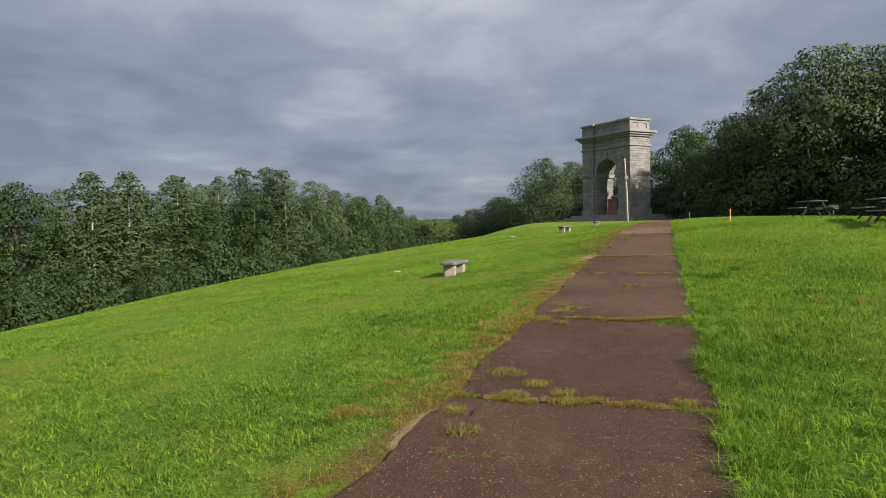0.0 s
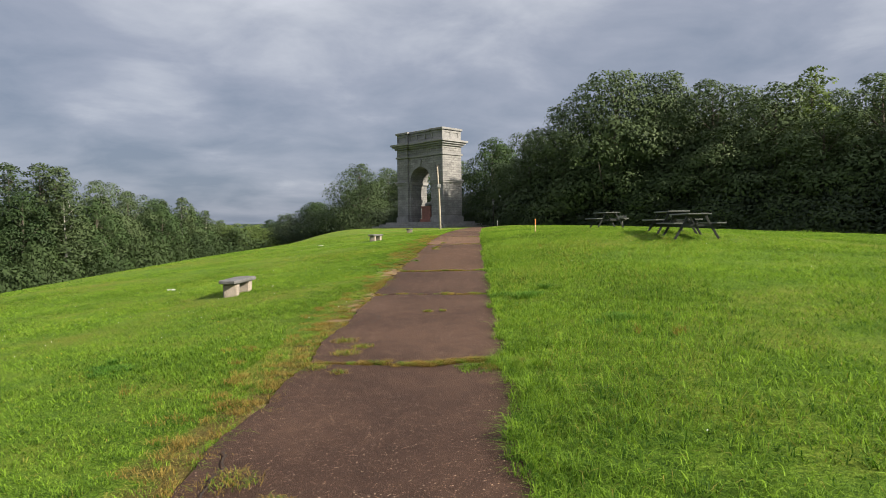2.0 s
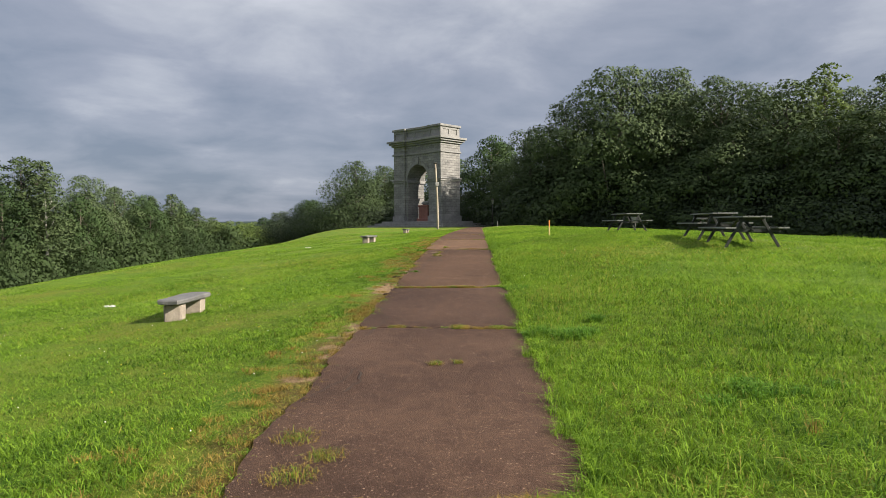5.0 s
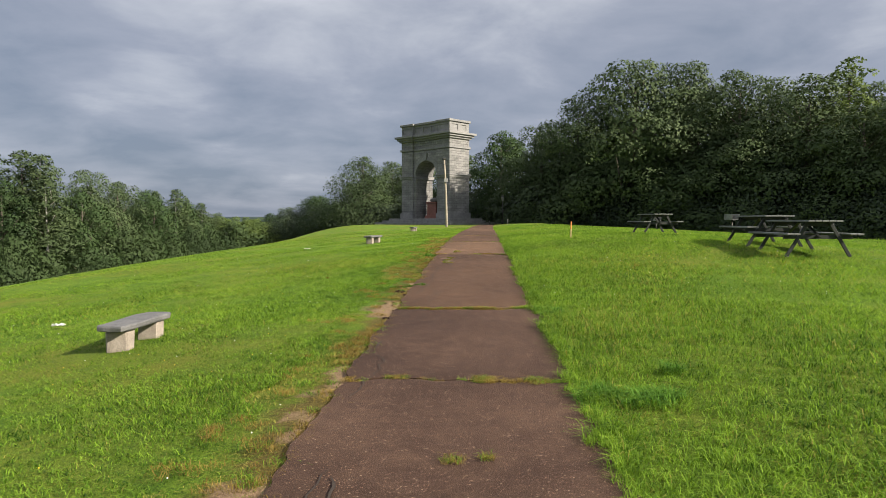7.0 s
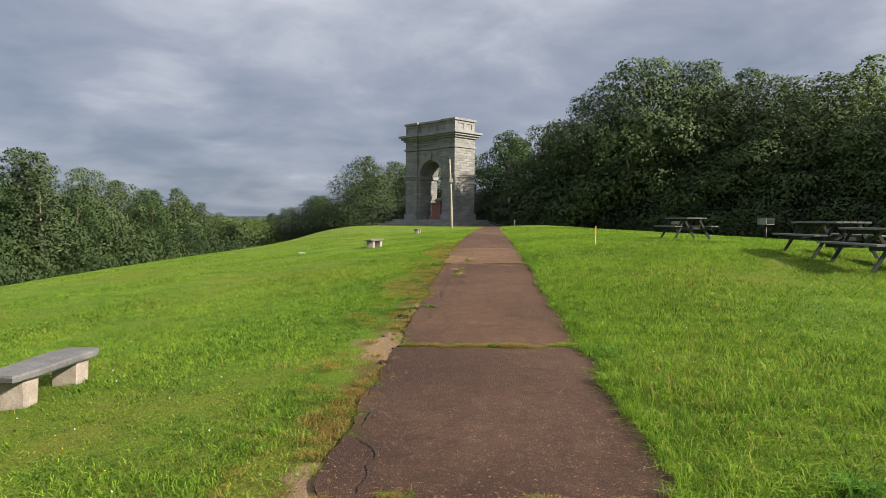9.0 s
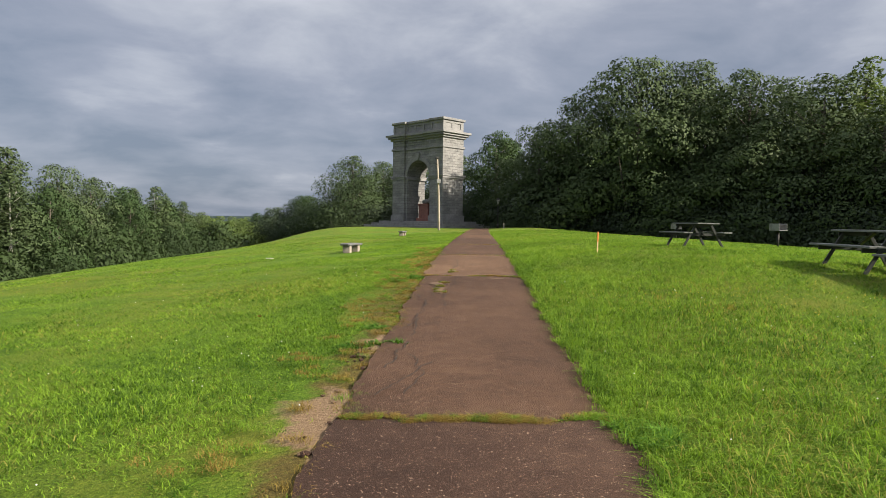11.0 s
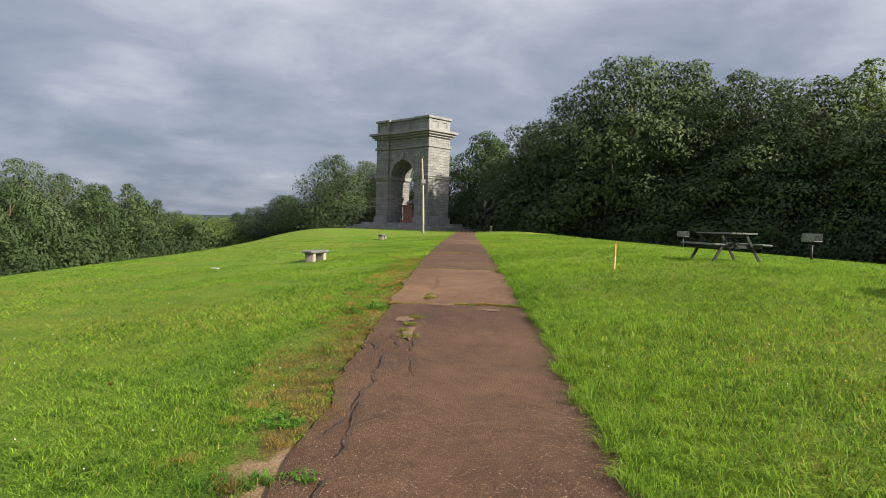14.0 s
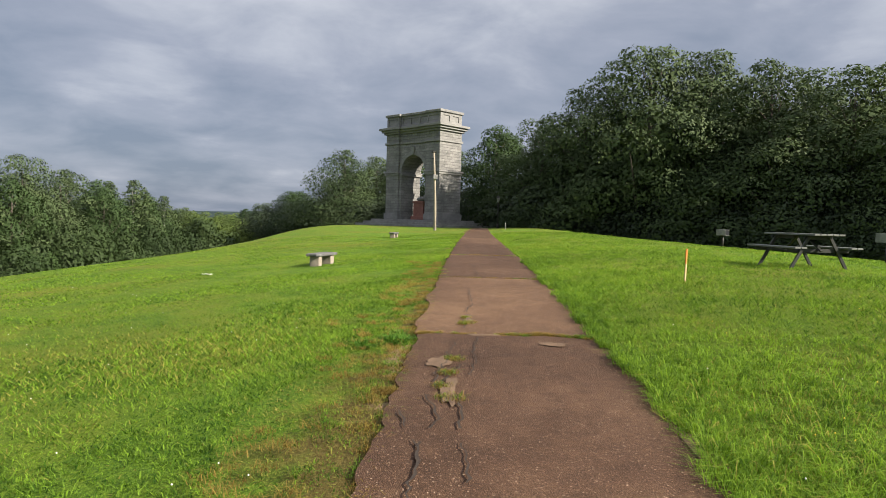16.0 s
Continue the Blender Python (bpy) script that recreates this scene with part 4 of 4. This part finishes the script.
def build_table(x, y, heading, L=2.44, size=1.0):
    """A picnic table with attached seats; its length lies along the heading."""
    root = thing("picnic_table", "weathered grey-green wooden picnic table with attached benches on grass", "table", Matrix.Translation(at(x, y, 0.04)) @ pose(0, 0, 0, 0, 0, heading) @ Matrix.Scale(size, 4), "picnic tables on the lawn")
    for i in range(5):
        part("top_board", box((L, 0.142, 0.042), (0, (i - 2) * 0.15, 0.74 + random.uniform(-0.002, 0.002)), 0.006), TABLE_WOOD, root)
    for s in (-1, 1):
        for i in range(2):
            part("seat_board", box((L, 0.14, 0.042), (0, s * (0.60 + 0.148 * i), 0.44), 0.006), TABLE_WOOD, root)
    for k in (-1, 1):
        fx = k * (L / 2 - 0.34)
        for s in (-1, 1):
            part("leg", beam((fx, s * 0.70, -0.09), (fx, s * 0.24, 0.715), 0.04, 0.075), LEG_DARK, root, "dark slanted leg")
        part("seat_beam", box((0.04, 1.5, 0.09), (fx + 0.045, 0, 0.372), 0.005), LEG_DARK, root)
        part("top_beam", box((0.04, 0.7, 0.085), (fx + 0.045, 0, 0.672), 0.005), LEG_DARK, root)
        part("brace", beam((fx + 0.06 * k - 0.02, 0, 0.36), (k * 0.14, 0, 0.71), 0.07, 0.038), LEG_DARK, root)
    return root


build_table(14.38, 20.74, 69.0, 2.42, 0.95)
build_table(13.52, 18.50, 69.4, 2.42, 0.95)
build_table(16.6, 29.3, 80.0, 1.9, 0.97)


def build_grill(x, y, heading, h=1.0):
    root = thing("park_grill", "weathered steel park grill box on a post", "grill", Matrix.Translation(at(x, y)) @ pose(0, 0, 0, 0, 0, heading), "park grills by the tables")
    part("post", tube(bmesh.new(), [(0, 0, -0.2), (0, 0, h - 0.28)], [0.045, 0.045], 10), IRON, root, smooth=True)
    part("floor_plate", box((0.62, 0.42, 0.02), (0, 0, h - 0.27), 0.004), STEEL, root)
    for sx, sy, cx, cy in ((0.62, 0.02, 0, 0.2), (0.02, 0.38, -0.3, 0), (0.02, 0.38, 0.3, 0)):
        part("side_plate", box((sx, sy, 0.26), (cx, cy, h - 0.13), 0.004), STEEL, root)
    for i in range(7):
        part("grate_bar", tube(bmesh.new(), [(-0.3, -0.18 + 0.06 * i, h - 0.05), (0.3, -0.18 + 0.06 * i, h - 0.05)], [0.007, 0.007], 6), IRON, root)
    part("handle", tube(bmesh.new(), [(0.31, -0.1, h - 0.05), (0.42, -0.1, h - 0.05), (0.42, 0.05, h - 0.05)], [0.01, 0.01, 0.01], 6), IRON, root)
    return root


build_grill(22.5, 32.1, 20, 0.9)
build_grill(25.4, 42.8, 35, 0.82)

# survey stake
stake = thing("survey_stake", "thin wooden survey stake with an orange-painted top", "stake", Matrix.Translation(at(11.88, 27.1)) @ pose(0, 0, 0, 2, -1.5, 20))
part("stake_shaft", box((0.038, 0.018, 0.42), (0, 0, 0.11), 0.002), STAKE_WOOD, stake)
part("painted_top", box((0.039, 0.019, 0.27), (0, 0, 0.455), 0.002), ORANGE, stake, "orange-painted upper half")

# the old wooden pole before the arch
pole = thing("utility_pole", "bare pale wooden pole with small box and dark cap", "pole", Matrix.Translation(at(23.2, 86.6)))
bend = [(0, 0, -0.5), (0, 0, 0.0), (-0.02, 0, 2.0), (-0.08, 0, 4.2), (-0.2, 0, 6.6), (-0.3, 0, 8.6)]
part("pole_shaft", tube(bmesh.new(), bend, [0.17, 0.16, 0.15, 0.135, 0.12, 0.105], 12), POLE_WOOD, pole, smooth=True)
part("pole_cap", box((0.42, 0.36, 0.22), (-0.32, 0, 8.66), 0.05), IRON, pole, "dark cap")
part("bracket", box((0.16, 0.3, 0.16), (-0.42, -0.1, 7.9), 0.03), IRON, pole, "small dark bracket")
part("meter_box", box((0.5, 0.26, 0.5), (-0.15, -0.2, 5.9), 0.03), STEEL, pole, "pale grey box")

# path lamp by the wood
lamp = thing("lamp_post", "dark metal lamp post with small lantern", "lamp post", Matrix.Translation(at(36.3, 101.8)))
part("lamp_base", tube(bmesh.new(), [(0, 0, -0.1), (0, 0, 0.5), (0, 0, 0.62)], [0.2, 0.17, 0.09], 10), IRON, lamp, smooth=True)
part("lamp_shaft", tube(bmesh.new(), [(0, 0, 0.6), (0, 0, 3.6)], [0.085, 0.06], 10), IRON, lamp, smooth=True)
part("lantern", tube(bmesh.new(), [(0, 0, 3.55), (0, 0, 3.65), (0, 0, 4.2)], [0.12, 0.15, 0.24], 6), STEEL, lamp, "pale lantern body")
part("lamp_roof", tube(bmesh.new(), [(0, 0, 4.2), (0, 0, 4.27), (0, 0, 4.5)], [0.3, 0.28, 0.03], 6), IRON, lamp)

marker = thing("marker_post", "short pale marker post beside the path", "post", Matrix.Translation(at(31.5, 86.5)))
part("post_shaft", box((0.07, 0.07, 0.8), (0, 0, 0.3), 0.01), STEEL, marker)
part("post_top", box((0.085, 0.085, 0.05), (0, 0, 0.725), 0.01), WHITE, marker)


def litter(x, y, s, mat, label):
    bm = bmesh.new()
    rng = random.Random(int(x * 100))
    n = 5
    g = [[bm.verts.new((s * (i / n - 0.5), s * 0.7 * (j / n - 0.5), 0.06 + rng.uniform(0, 0.05))) for j in range(n + 1)] for i in range(n + 1)]
    for i in range(n):
        for j in range(n):
            bm.faces.new((g[i][j], g[i + 1][j], g[i + 1][j + 1], g[i][j + 1]))
    bmesh.ops.solidify(bm, geom=bm.faces[:], thickness=0.006)
    ob = part("litter", bm, mat, None)
    ob.matrix_world = Matrix.Translation(at(x, y)) @ pose(0, 0, 0, 0, 0, rng.uniform(0, 180))
    tagged(ob, label, "litter", "scraps on the lawn")


litter(-2.05, 19.2, 0.2, WHITE, "crumpled scrap of white paper lying in grass")
litter(3.2, 35.8, 0.26, WHITE, "crumpled scrap of white paper lying in grass")
litter(2.95, 21.4, 0.06, DRYGRASS, "small dry brown scrap lying in grass")


# ---- grass ----
def wave(x, y, s, k):
    """A smooth cheap field between about -1 and 1."""
    return (np.sin(x * s + 1.3 * k) * np.cos(y * s * 1.13 + 2.1 * k) + np.sin((x + y) * s * 0.61 + k) + np.cos((x - 0.7 * y) * s * 1.71 + 0.5 * k)) / 3


def blades(rng, x, y, z, h, w, lean):
    """Slender bent blades of three triangles each."""
    n = len(x)
    t = rng.random(n) * 2 * np.pi
    a = t + np.pi / 2 + 0.5 * rng.normal(size=n)
    side = np.stack([np.cos(a) * w / 2, np.sin(a) * w / 2, 0 * x], -1)
    l = lean * (0.3 + rng.random(n)) * h
    p = np.stack([x, y, z], -1)
    m = p + np.stack([np.cos(t) * l * 0.3, np.sin(t) * l * 0.3, h * 0.6], -1)
    tip = p + np.stack([np.cos(t) * l, np.sin(t) * l, h * np.maximum(1 - 0.3 * lean, 0.5)], -1)
    v = np.stack([p - side, p + side, m + side * 0.75, m - side * 0.75, tip], 1).reshape(-1, 3)
    i = np.arange(n)[:, None] * 5
    return v, np.concatenate([i + [0, 1, 2], i + [0, 2, 3], i + [3, 2, 4]])


def single(rng, x, y, z, h, w, lean):
    n = len(x)
    a, t = rng.random(n) * 2 * np.pi, rng.random(n) * 2 * np.pi
    ax, ay, l = np.cos(a) * w / 2, np.sin(a) * w / 2, lean * h * (0.3 + rng.random(n))
    v = np.stack([np.stack([x - ax, y - ay, z], -1), np.stack([x + ax, y + ay, z], -1), np.stack([x + np.cos(t) * l, y + np.sin(t) * l, z + h], -1)], 1).reshape(-1, 3)
    return v, np.arange(n)[:, None] * 3 + [0, 1, 2]


EY = np.linspace(-6, 100, 2400)
EL, ER = np.array([-edge_d(y, -1) for y in EY]), np.array([edge_d(y, 1) for y in EY])


def off_path(x, y):
    """Metres beyond the asphalt's edge, to the left negative; 0 on the path."""
    d = (x - path_x(y)) * 0.953
    # the slabs lie square to the path, so an edge point belongs to a place a little further on
    yy = y + 0.30 * d
    d = (x - path_x(yy)) * 0.953
    l, r = np.interp(yy, EY, EL), np.interp(yy, EY, ER)
    return np.where(d < -l, d + l, np.where(d > r, d - r, 0.0)), yy


def gather(lots):
    v, f, base = [], [], 0
    for a, b in lots:
        v.append(a)
        f.append(b + base)
        base += len(a)
    return np.concatenate(v), np.concatenate(f)


def sow(seed, count, side):
    """Blades thickest beside the path and thinning, but wider, with the distance from it."""
    rng = np.random.default_rng(seed)
    far = rng.random(count) < 13.2 / 35.2
    y = np.where(far, 22 + 6 * (9.0 ** rng.random(count) - 1), rng.uniform(-2.5, 22, count))
    d = side * (0.95 + 1.35 * (23.0 ** rng.random(count) - 1))
    x = path_x(y) + d / 0.953
    e, yy = off_path(x, y)
    f1, f2, f3 = wave(x, y, 1.1, 1), wave(x, y, 3.7, 2), wave(x, y, 0.31, 3)
    f4 = 0.55 * wave(x, y, 9.0, 4) + 0.6 * wave(x, y, 23.0, 5) + 0.35 * wave(y, x, 41.0, 6)
    keep = np.abs(e) > 0.0
    # thin, worn turf along the left rim
    worn = (e < 0) & (e > -(0.55 + 0.4 * f1 + 0.25 * f2 + 0.5 * np.exp(-((yy - 21.6) / 1.4) ** 2))) & (yy < 30)
    keep &= ~worn | (rng.random(count) < 0.46 + 0.4 * f4)
    keep &= rng.random(count) < 0.95 + 0.12 * f2 + 0.22 * f4
    for centre, reach, half in SANDY:
        keep &= ~((e < 0) & (e > -reach * (1 - np.abs(yy - centre) / half) * (0.75 + 0.5 * f2 + 0.35 * f4))) | (rng.random(count) < 0.10)
    x, y, d, e, f1, f2, f3, f4, worn = (v[keep] for v in (x, y, d, e, f1, f2, f3, f4, worn))
    n = len(x)
    r = np.hypot(np.abs(d) - 1, np.maximum(y - 20, 0))
    hh = (0.064 if side > 0 else 0.05) * (0.5 + 0.8 * rng.random(n)) * (1 + 0.25 * f1 + 0.25 * f2 + 0.5 * f4) * np.where(worn, 0.6, 1.0) * np.maximum(1 - 0.015 * r, 0.6)
    # rank growth along the right rim
    hh *= 1 + 0.6 * np.exp(-np.abs(np.where(e > 0, e, 9)) / 0.25) * (1 + 0.6 * f1)
    w = 0.0068 * (1 + 0.20 * r) * (0.7 + 0.6 * rng.random(n))
    z = land(x, y) - 0.012
    dry = worn & (rng.random(n) < 0.52 + 0.35 * f2) | (rng.random(n) < np.clip(0.05 + 0.22 * (f3 + f1 * 0.5 - 0.3), 0.02, 0.25))
    out = []
    for sel in (~dry, dry):
        lots = []
        near = sel & (r < 4.0) & (rng.random(n) < 0.36 * np.clip(4.0 - r, 0, 1.5))
        rest = sel & ~near
        lots.append(single(rng, x[rest], y[rest], z[rest], hh[rest], w[rest], 1.5))
        lots.append(blades(rng, x[near], y[near], z[near], hh[near] * (1.5 if side > 0 else 1.2), w[near] * 0.95, 1.5))
        out.append(gather(lots))
    return out


def build_grass():
    lots = [sow(1, 760000, 1), sow(2, 820000, -1)]
    for k, (name, mat, label) in enumerate((("grass", GRASS, "sunlit green lawn grass with uneven blades"), ("dry_grass", STRAW, "yellowed dry grass among the lawn and path edge"))):
        v, f = gather([lot[k] for lot in lots])
        tagged(new(name, tri_mesh(name, v, f, mat)), label, "grass", kind="stuff")


build_grass()


def tuft(name, x, y, z, r, n, h, w, mat, seed, lean=1.0):
    rng = np.random.default_rng(seed)
    a, q = rng.random(n) * 2 * np.pi, r * rng.random(n) ** 0.7
    return blades(rng, x + np.cos(a) * q, y + np.sin(a) * q, np.full(n, z), h * (0.5 + 0.8 * rng.random(n)), w * (0.7 + 0.6 * rng.random(n)), lean)


def joint_weeds():
    """Dry and green grass growing in the joints between the slabs."""
    dry, green = [], []
    rng = random.Random(8)
    strong = {3.72: 0.75, 7.2: 1.0, 12.0: 0.55, 15.68: 0.9, 24.38: 0.55, 2.55: 0.35, 29.9: 0.3, 37.0: 0.3}
    for y, amount in strong.items():
        for i in range(90):
            d = -1.05 + 2.1 * i / 89 + rng.uniform(-0.02, 0.02)
            thick = amount * (0.45 + 0.9 * noise.noise((d * 2.2, y, 0.0)) + (0.35 if d > 0.55 else 0.0))
            if y == 2.55 and d > -0.35:
                continue
            if rng.random() > thick + 0.25:
                continue
            px, py, pz = on_path(y + (wander(y, (d + 1.07) / 2.0) if y != 2.55 else 0) + rng.gauss(0, 0.03), d, 0.01)
            lot = green if rng.random() < 0.24 + 0.4 * (d > 0.6) else dry
            lot.append(tuft("t", px, py, pz, 0.06, int(24 + 100 * max(thick, 0.1)), 0.03 + 0.045 * max(thick, 0.05), 0.0036, None, int(d * 1000) + int(y * 77) + 19000, 1.6))
    # rank grass hanging over the right rim, dry wisps along the left one
    y = 0.4
    while y < 34:
        y += rng.uniform(0.05, 0.14)
        k = 0.6 + 0.7 * noise.noise((y * 1.1, 4.0, 0.0)) + 0.3 * noise.noise((y * 4.0, 1.0, 0.0))
        if k > 0.22:
            px, py, pz = on_path(y, edge_d(y, 1) + rng.uniform(-0.06, 0.10), 0.0)
            green.append(tuft("t", px, py, pz, 0.085, int(24 + 60 * k), 0.075 + 0.10 * k, 0.0055, None, int(y * 911), 1.25))
        for _ in range(4):
            reach = 0.50 + 0.36 * noise.noise((y * 0.7, 9.0, 0.0)) + 0.2 * noise.noise((y * 2.3, 6.0, 0.0))
            px, py, pz = on_path(y + rng.uniform(-0.1, 0.1), edge_d(y, -1) + 0.10 - rng.random() ** 1.3 * max(reach, 0.12) * 1.6, -0.01)
            bare = any(abs(y - c) < h * 0.6 for c, r, h in SANDY)
            if rng.random() < (0.35 if bare else 0.8):
                lot = dry if rng.random() < 0.68 else green
                lot.append(tuft("t", px, py, pz, 0.10, int(26 + 44 * rng.random()), 0.05, 0.0042, None, int(y * 717) + int(px * 991) % 97, 1.7))
    # grass creeping from the right rim along a joint
    for i in range(26):
        px, py, pz = on_path(7.0 + rng.gauss(0, 0.10), 1.05 - 0.55 * rng.random() ** 1.5, 0.01)
        (dry if rng.random() < 0.3 else green).append(tuft("t", px, py, pz, 0.09, 46, 0.07, 0.005, None, 5000 + i, 1.5))
    # a few bleached tufts standing in the lawn
    for i, (x, y) in enumerate(((5.06, 6.97), (5.2, 7.05), (4.75, 7.3), (-0.9, 7.6), (8.93, 19.75), (9.3, 18.6))):
        dry.append(tuft("t", x, y, float(land(x, y)), 0.07, 34, 0.13, 0.004, None, 7000 + i, 0.8))
    # lone tufts out on the asphalt
    for y, d, r, n in ((4.4, -0.78, 0.16, 130), (4.1, -0.45, 0.1, 90), (3.9, -0.2, 0.09, 70), (2.9, -0.72, 0.12, 90), (3.3, -0.9, 0.10, 70), (10.15, -0.05, 0.07, 60), (10.2, 0.16, 0.05, 40), (8.2, -0.85, 0.14, 110), (7.9, -0.6, 0.12, 90), (23.2, -0.62, 0.1, 90), (22.7, -0.66, 0.09, 80), (22.3, -0.7, 0.08, 70), (24.9, -0.55, 0.07, 60), (25.3, -0.52, 0.06, 50), (7.0, -0.9, 0.12, 80), (6.8, -0.65, 0.08, 50), (3.75, -0.58, 0.12, 110), (3.66, -0.16, 0.10, 90), (3.8, 0.68, 0.08, 60), (7.6, -0.72, 0.15, 130), (22.0, -0.62, 0.12, 90), (25.0, -0.5, 0.10, 70), (11.95, 0.14, 0.10, 90), (11.9, 0.6, 0.10, 90)):
        px, py, pz = on_path(y, d, 0.03)
        dry.append(tuft("t", px, py, pz, r * 1.3, int(n * 1.5), 0.045, 0.0036, None, int(y * 100 + 50), 1.8))
        green.append(tuft("t", px, py, pz, r * 1.1, n, 0.05, 0.0036, None, int(y * 100 + 51), 1.5))
    for name, lots, mat, label in (("joint_grass", dry, DRYGRASS, "dry yellow grass growing in the joints of the path"), ("joint_weeds", green, GRASS, "green grass tufts growing in the joints of the path")):
        v, f = gather(lots)
        tagged(new(name, tri_mesh(name, v, f, mat)), label, "grass", "", "stuff")


joint_weeds()


def weeds(x, y, r, n, h, name, label):
    """A patch of ranker, darker growth in the turf."""
    rng = random.Random(int(abs(x) * 50 + y))
    lots = []
    for k in range(9):
        px, py = x + rng.gauss(0, r * 0.6), y + rng.gauss(0, r * 0.6)
        lots.append(tuft("t", px, py, float(land(px, py)) - 0.01, r * rng.uniform(0.2, 0.5), n // 9, h * rng.uniform(0.6, 1.2), 0.011, None, k + int(abs(x) * 50 + y), 1.3))
    v, f = gather(lots)
    tagged(new(name, tri_mesh(name, v, f, WEED)), label, "weeds", "weeds on the lawn", "stuff")


for x, y, r, n, h in ((5.01, 8.21, 0.34, 700, 0.10), (4.66, 10.9, 0.42, 1300, 0.15), (5.62, 14.96, 0.22, 600, 0.12), (6.1, 24.5, 0.26, 500, 0.14), (4.2, 18.6, 0.2, 400, 0.08), (6.1, 24.4, 0.2, 700, 0.06), (4.45, 19.6, 0.2, 600, 0.05), (6.9, 27.0, 0.2, 500, 0.06), (-1.4, 9.0, 0.4, 900, 0.08)):
    weeds(x, y, r, n, h, "weeds", "low dark-green broad-leaved weeds in grass")


def crest_growth():
    """Taller ragged grass where the mown lawn ends below the dark wood."""
    rng = np.random.default_rng(31)
    n = 9000
    u = rng.random(n)
    y = 26 + 66 * u
    d = np.interp(y, (26, 60, 92), (17.5, 12.5, 9.0)) + 3.0 * rng.random(n)
    x = path_x(y) + d / 0.953
    k = np.maximum(0.25, 0.6 + 0.9 * wave(x, y, 0.9, 2) + 0.5 * wave(x, y, 3.1, 4))
    v, f = single(rng, x, y, land(x, y) - 0.02, 0.13 * k * (0.5 + rng.random(n)), 0.02 * (0.7 + 0.6 * rng.random(n)), 0.6)
    tagged(new("tall_grass", tri_mesh("tall_grass", v, f, GRASS)), "taller ragged grass along the lawn's far edge", "grass", "", "stuff")


crest_growth()


def flowers():
    """Tiny clover and yellow flower heads."""
    for name, mat, seed, n, spots, label in (("clover", WHITE, 5, 240, ((5.5, 20.0, 7), (12, 16, 5), (-2, 14, 5), (2, 28, 8)), "tiny white clover heads dotted over the lawn"), ("hawkweed", YELLOW, 6, 190, ((9.2, 19.6, 1.2), (10.6, 18.6, 1.6), (12, 22, 3), (1.0, 12, 4)), "tiny yellow flower heads among the grass")):
        rng = np.random.default_rng(seed)
        pick = rng.integers(0, len(spots), n)
        c = np.array(spots)[pick]
        x, y = c[:, 0] + rng.normal(size=n) * c[:, 2] * 0.6, c[:, 1] + rng.normal(size=n) * c[:, 2] * 0.6
        e, _ = off_path(x, y)
        x, y = x[np.abs(e) > 0.25], y[np.abs(e) > 0.25]
        z = land(x, y) + 0.07 + 0.03 * rng.random(len(x))
        m = len(x)
        r = 0.0075
        o = np.array([(r, 0, 0), (0, r, 0), (-r, 0, 0), (0, -r, 0), (0, 0, r), (0, 0, -r)])
        v = (np.stack([x, y, z], -1)[:, None] + o).reshape(-1, 3)
        t = np.array([(0, 1, 4), (1, 2, 4), (2, 3, 4), (3, 0, 4), (1, 0, 5), (2, 1, 5), (3, 2, 5), (0, 3, 5)])
        f = (np.arange(m)[:, None, None] * 6 + t).reshape(-1, 3)
        tagged(new(name, tri_mesh(name, v, f, mat)), label, "flowers", "", "stuff")


YELLOW = rough_stuff("yellow_petal", (0.55, 0.36, 0.02), (0.8, 0.6, 0.05), 30.0, 90.0, 0.7, 0.1, 0.001)
flowers()
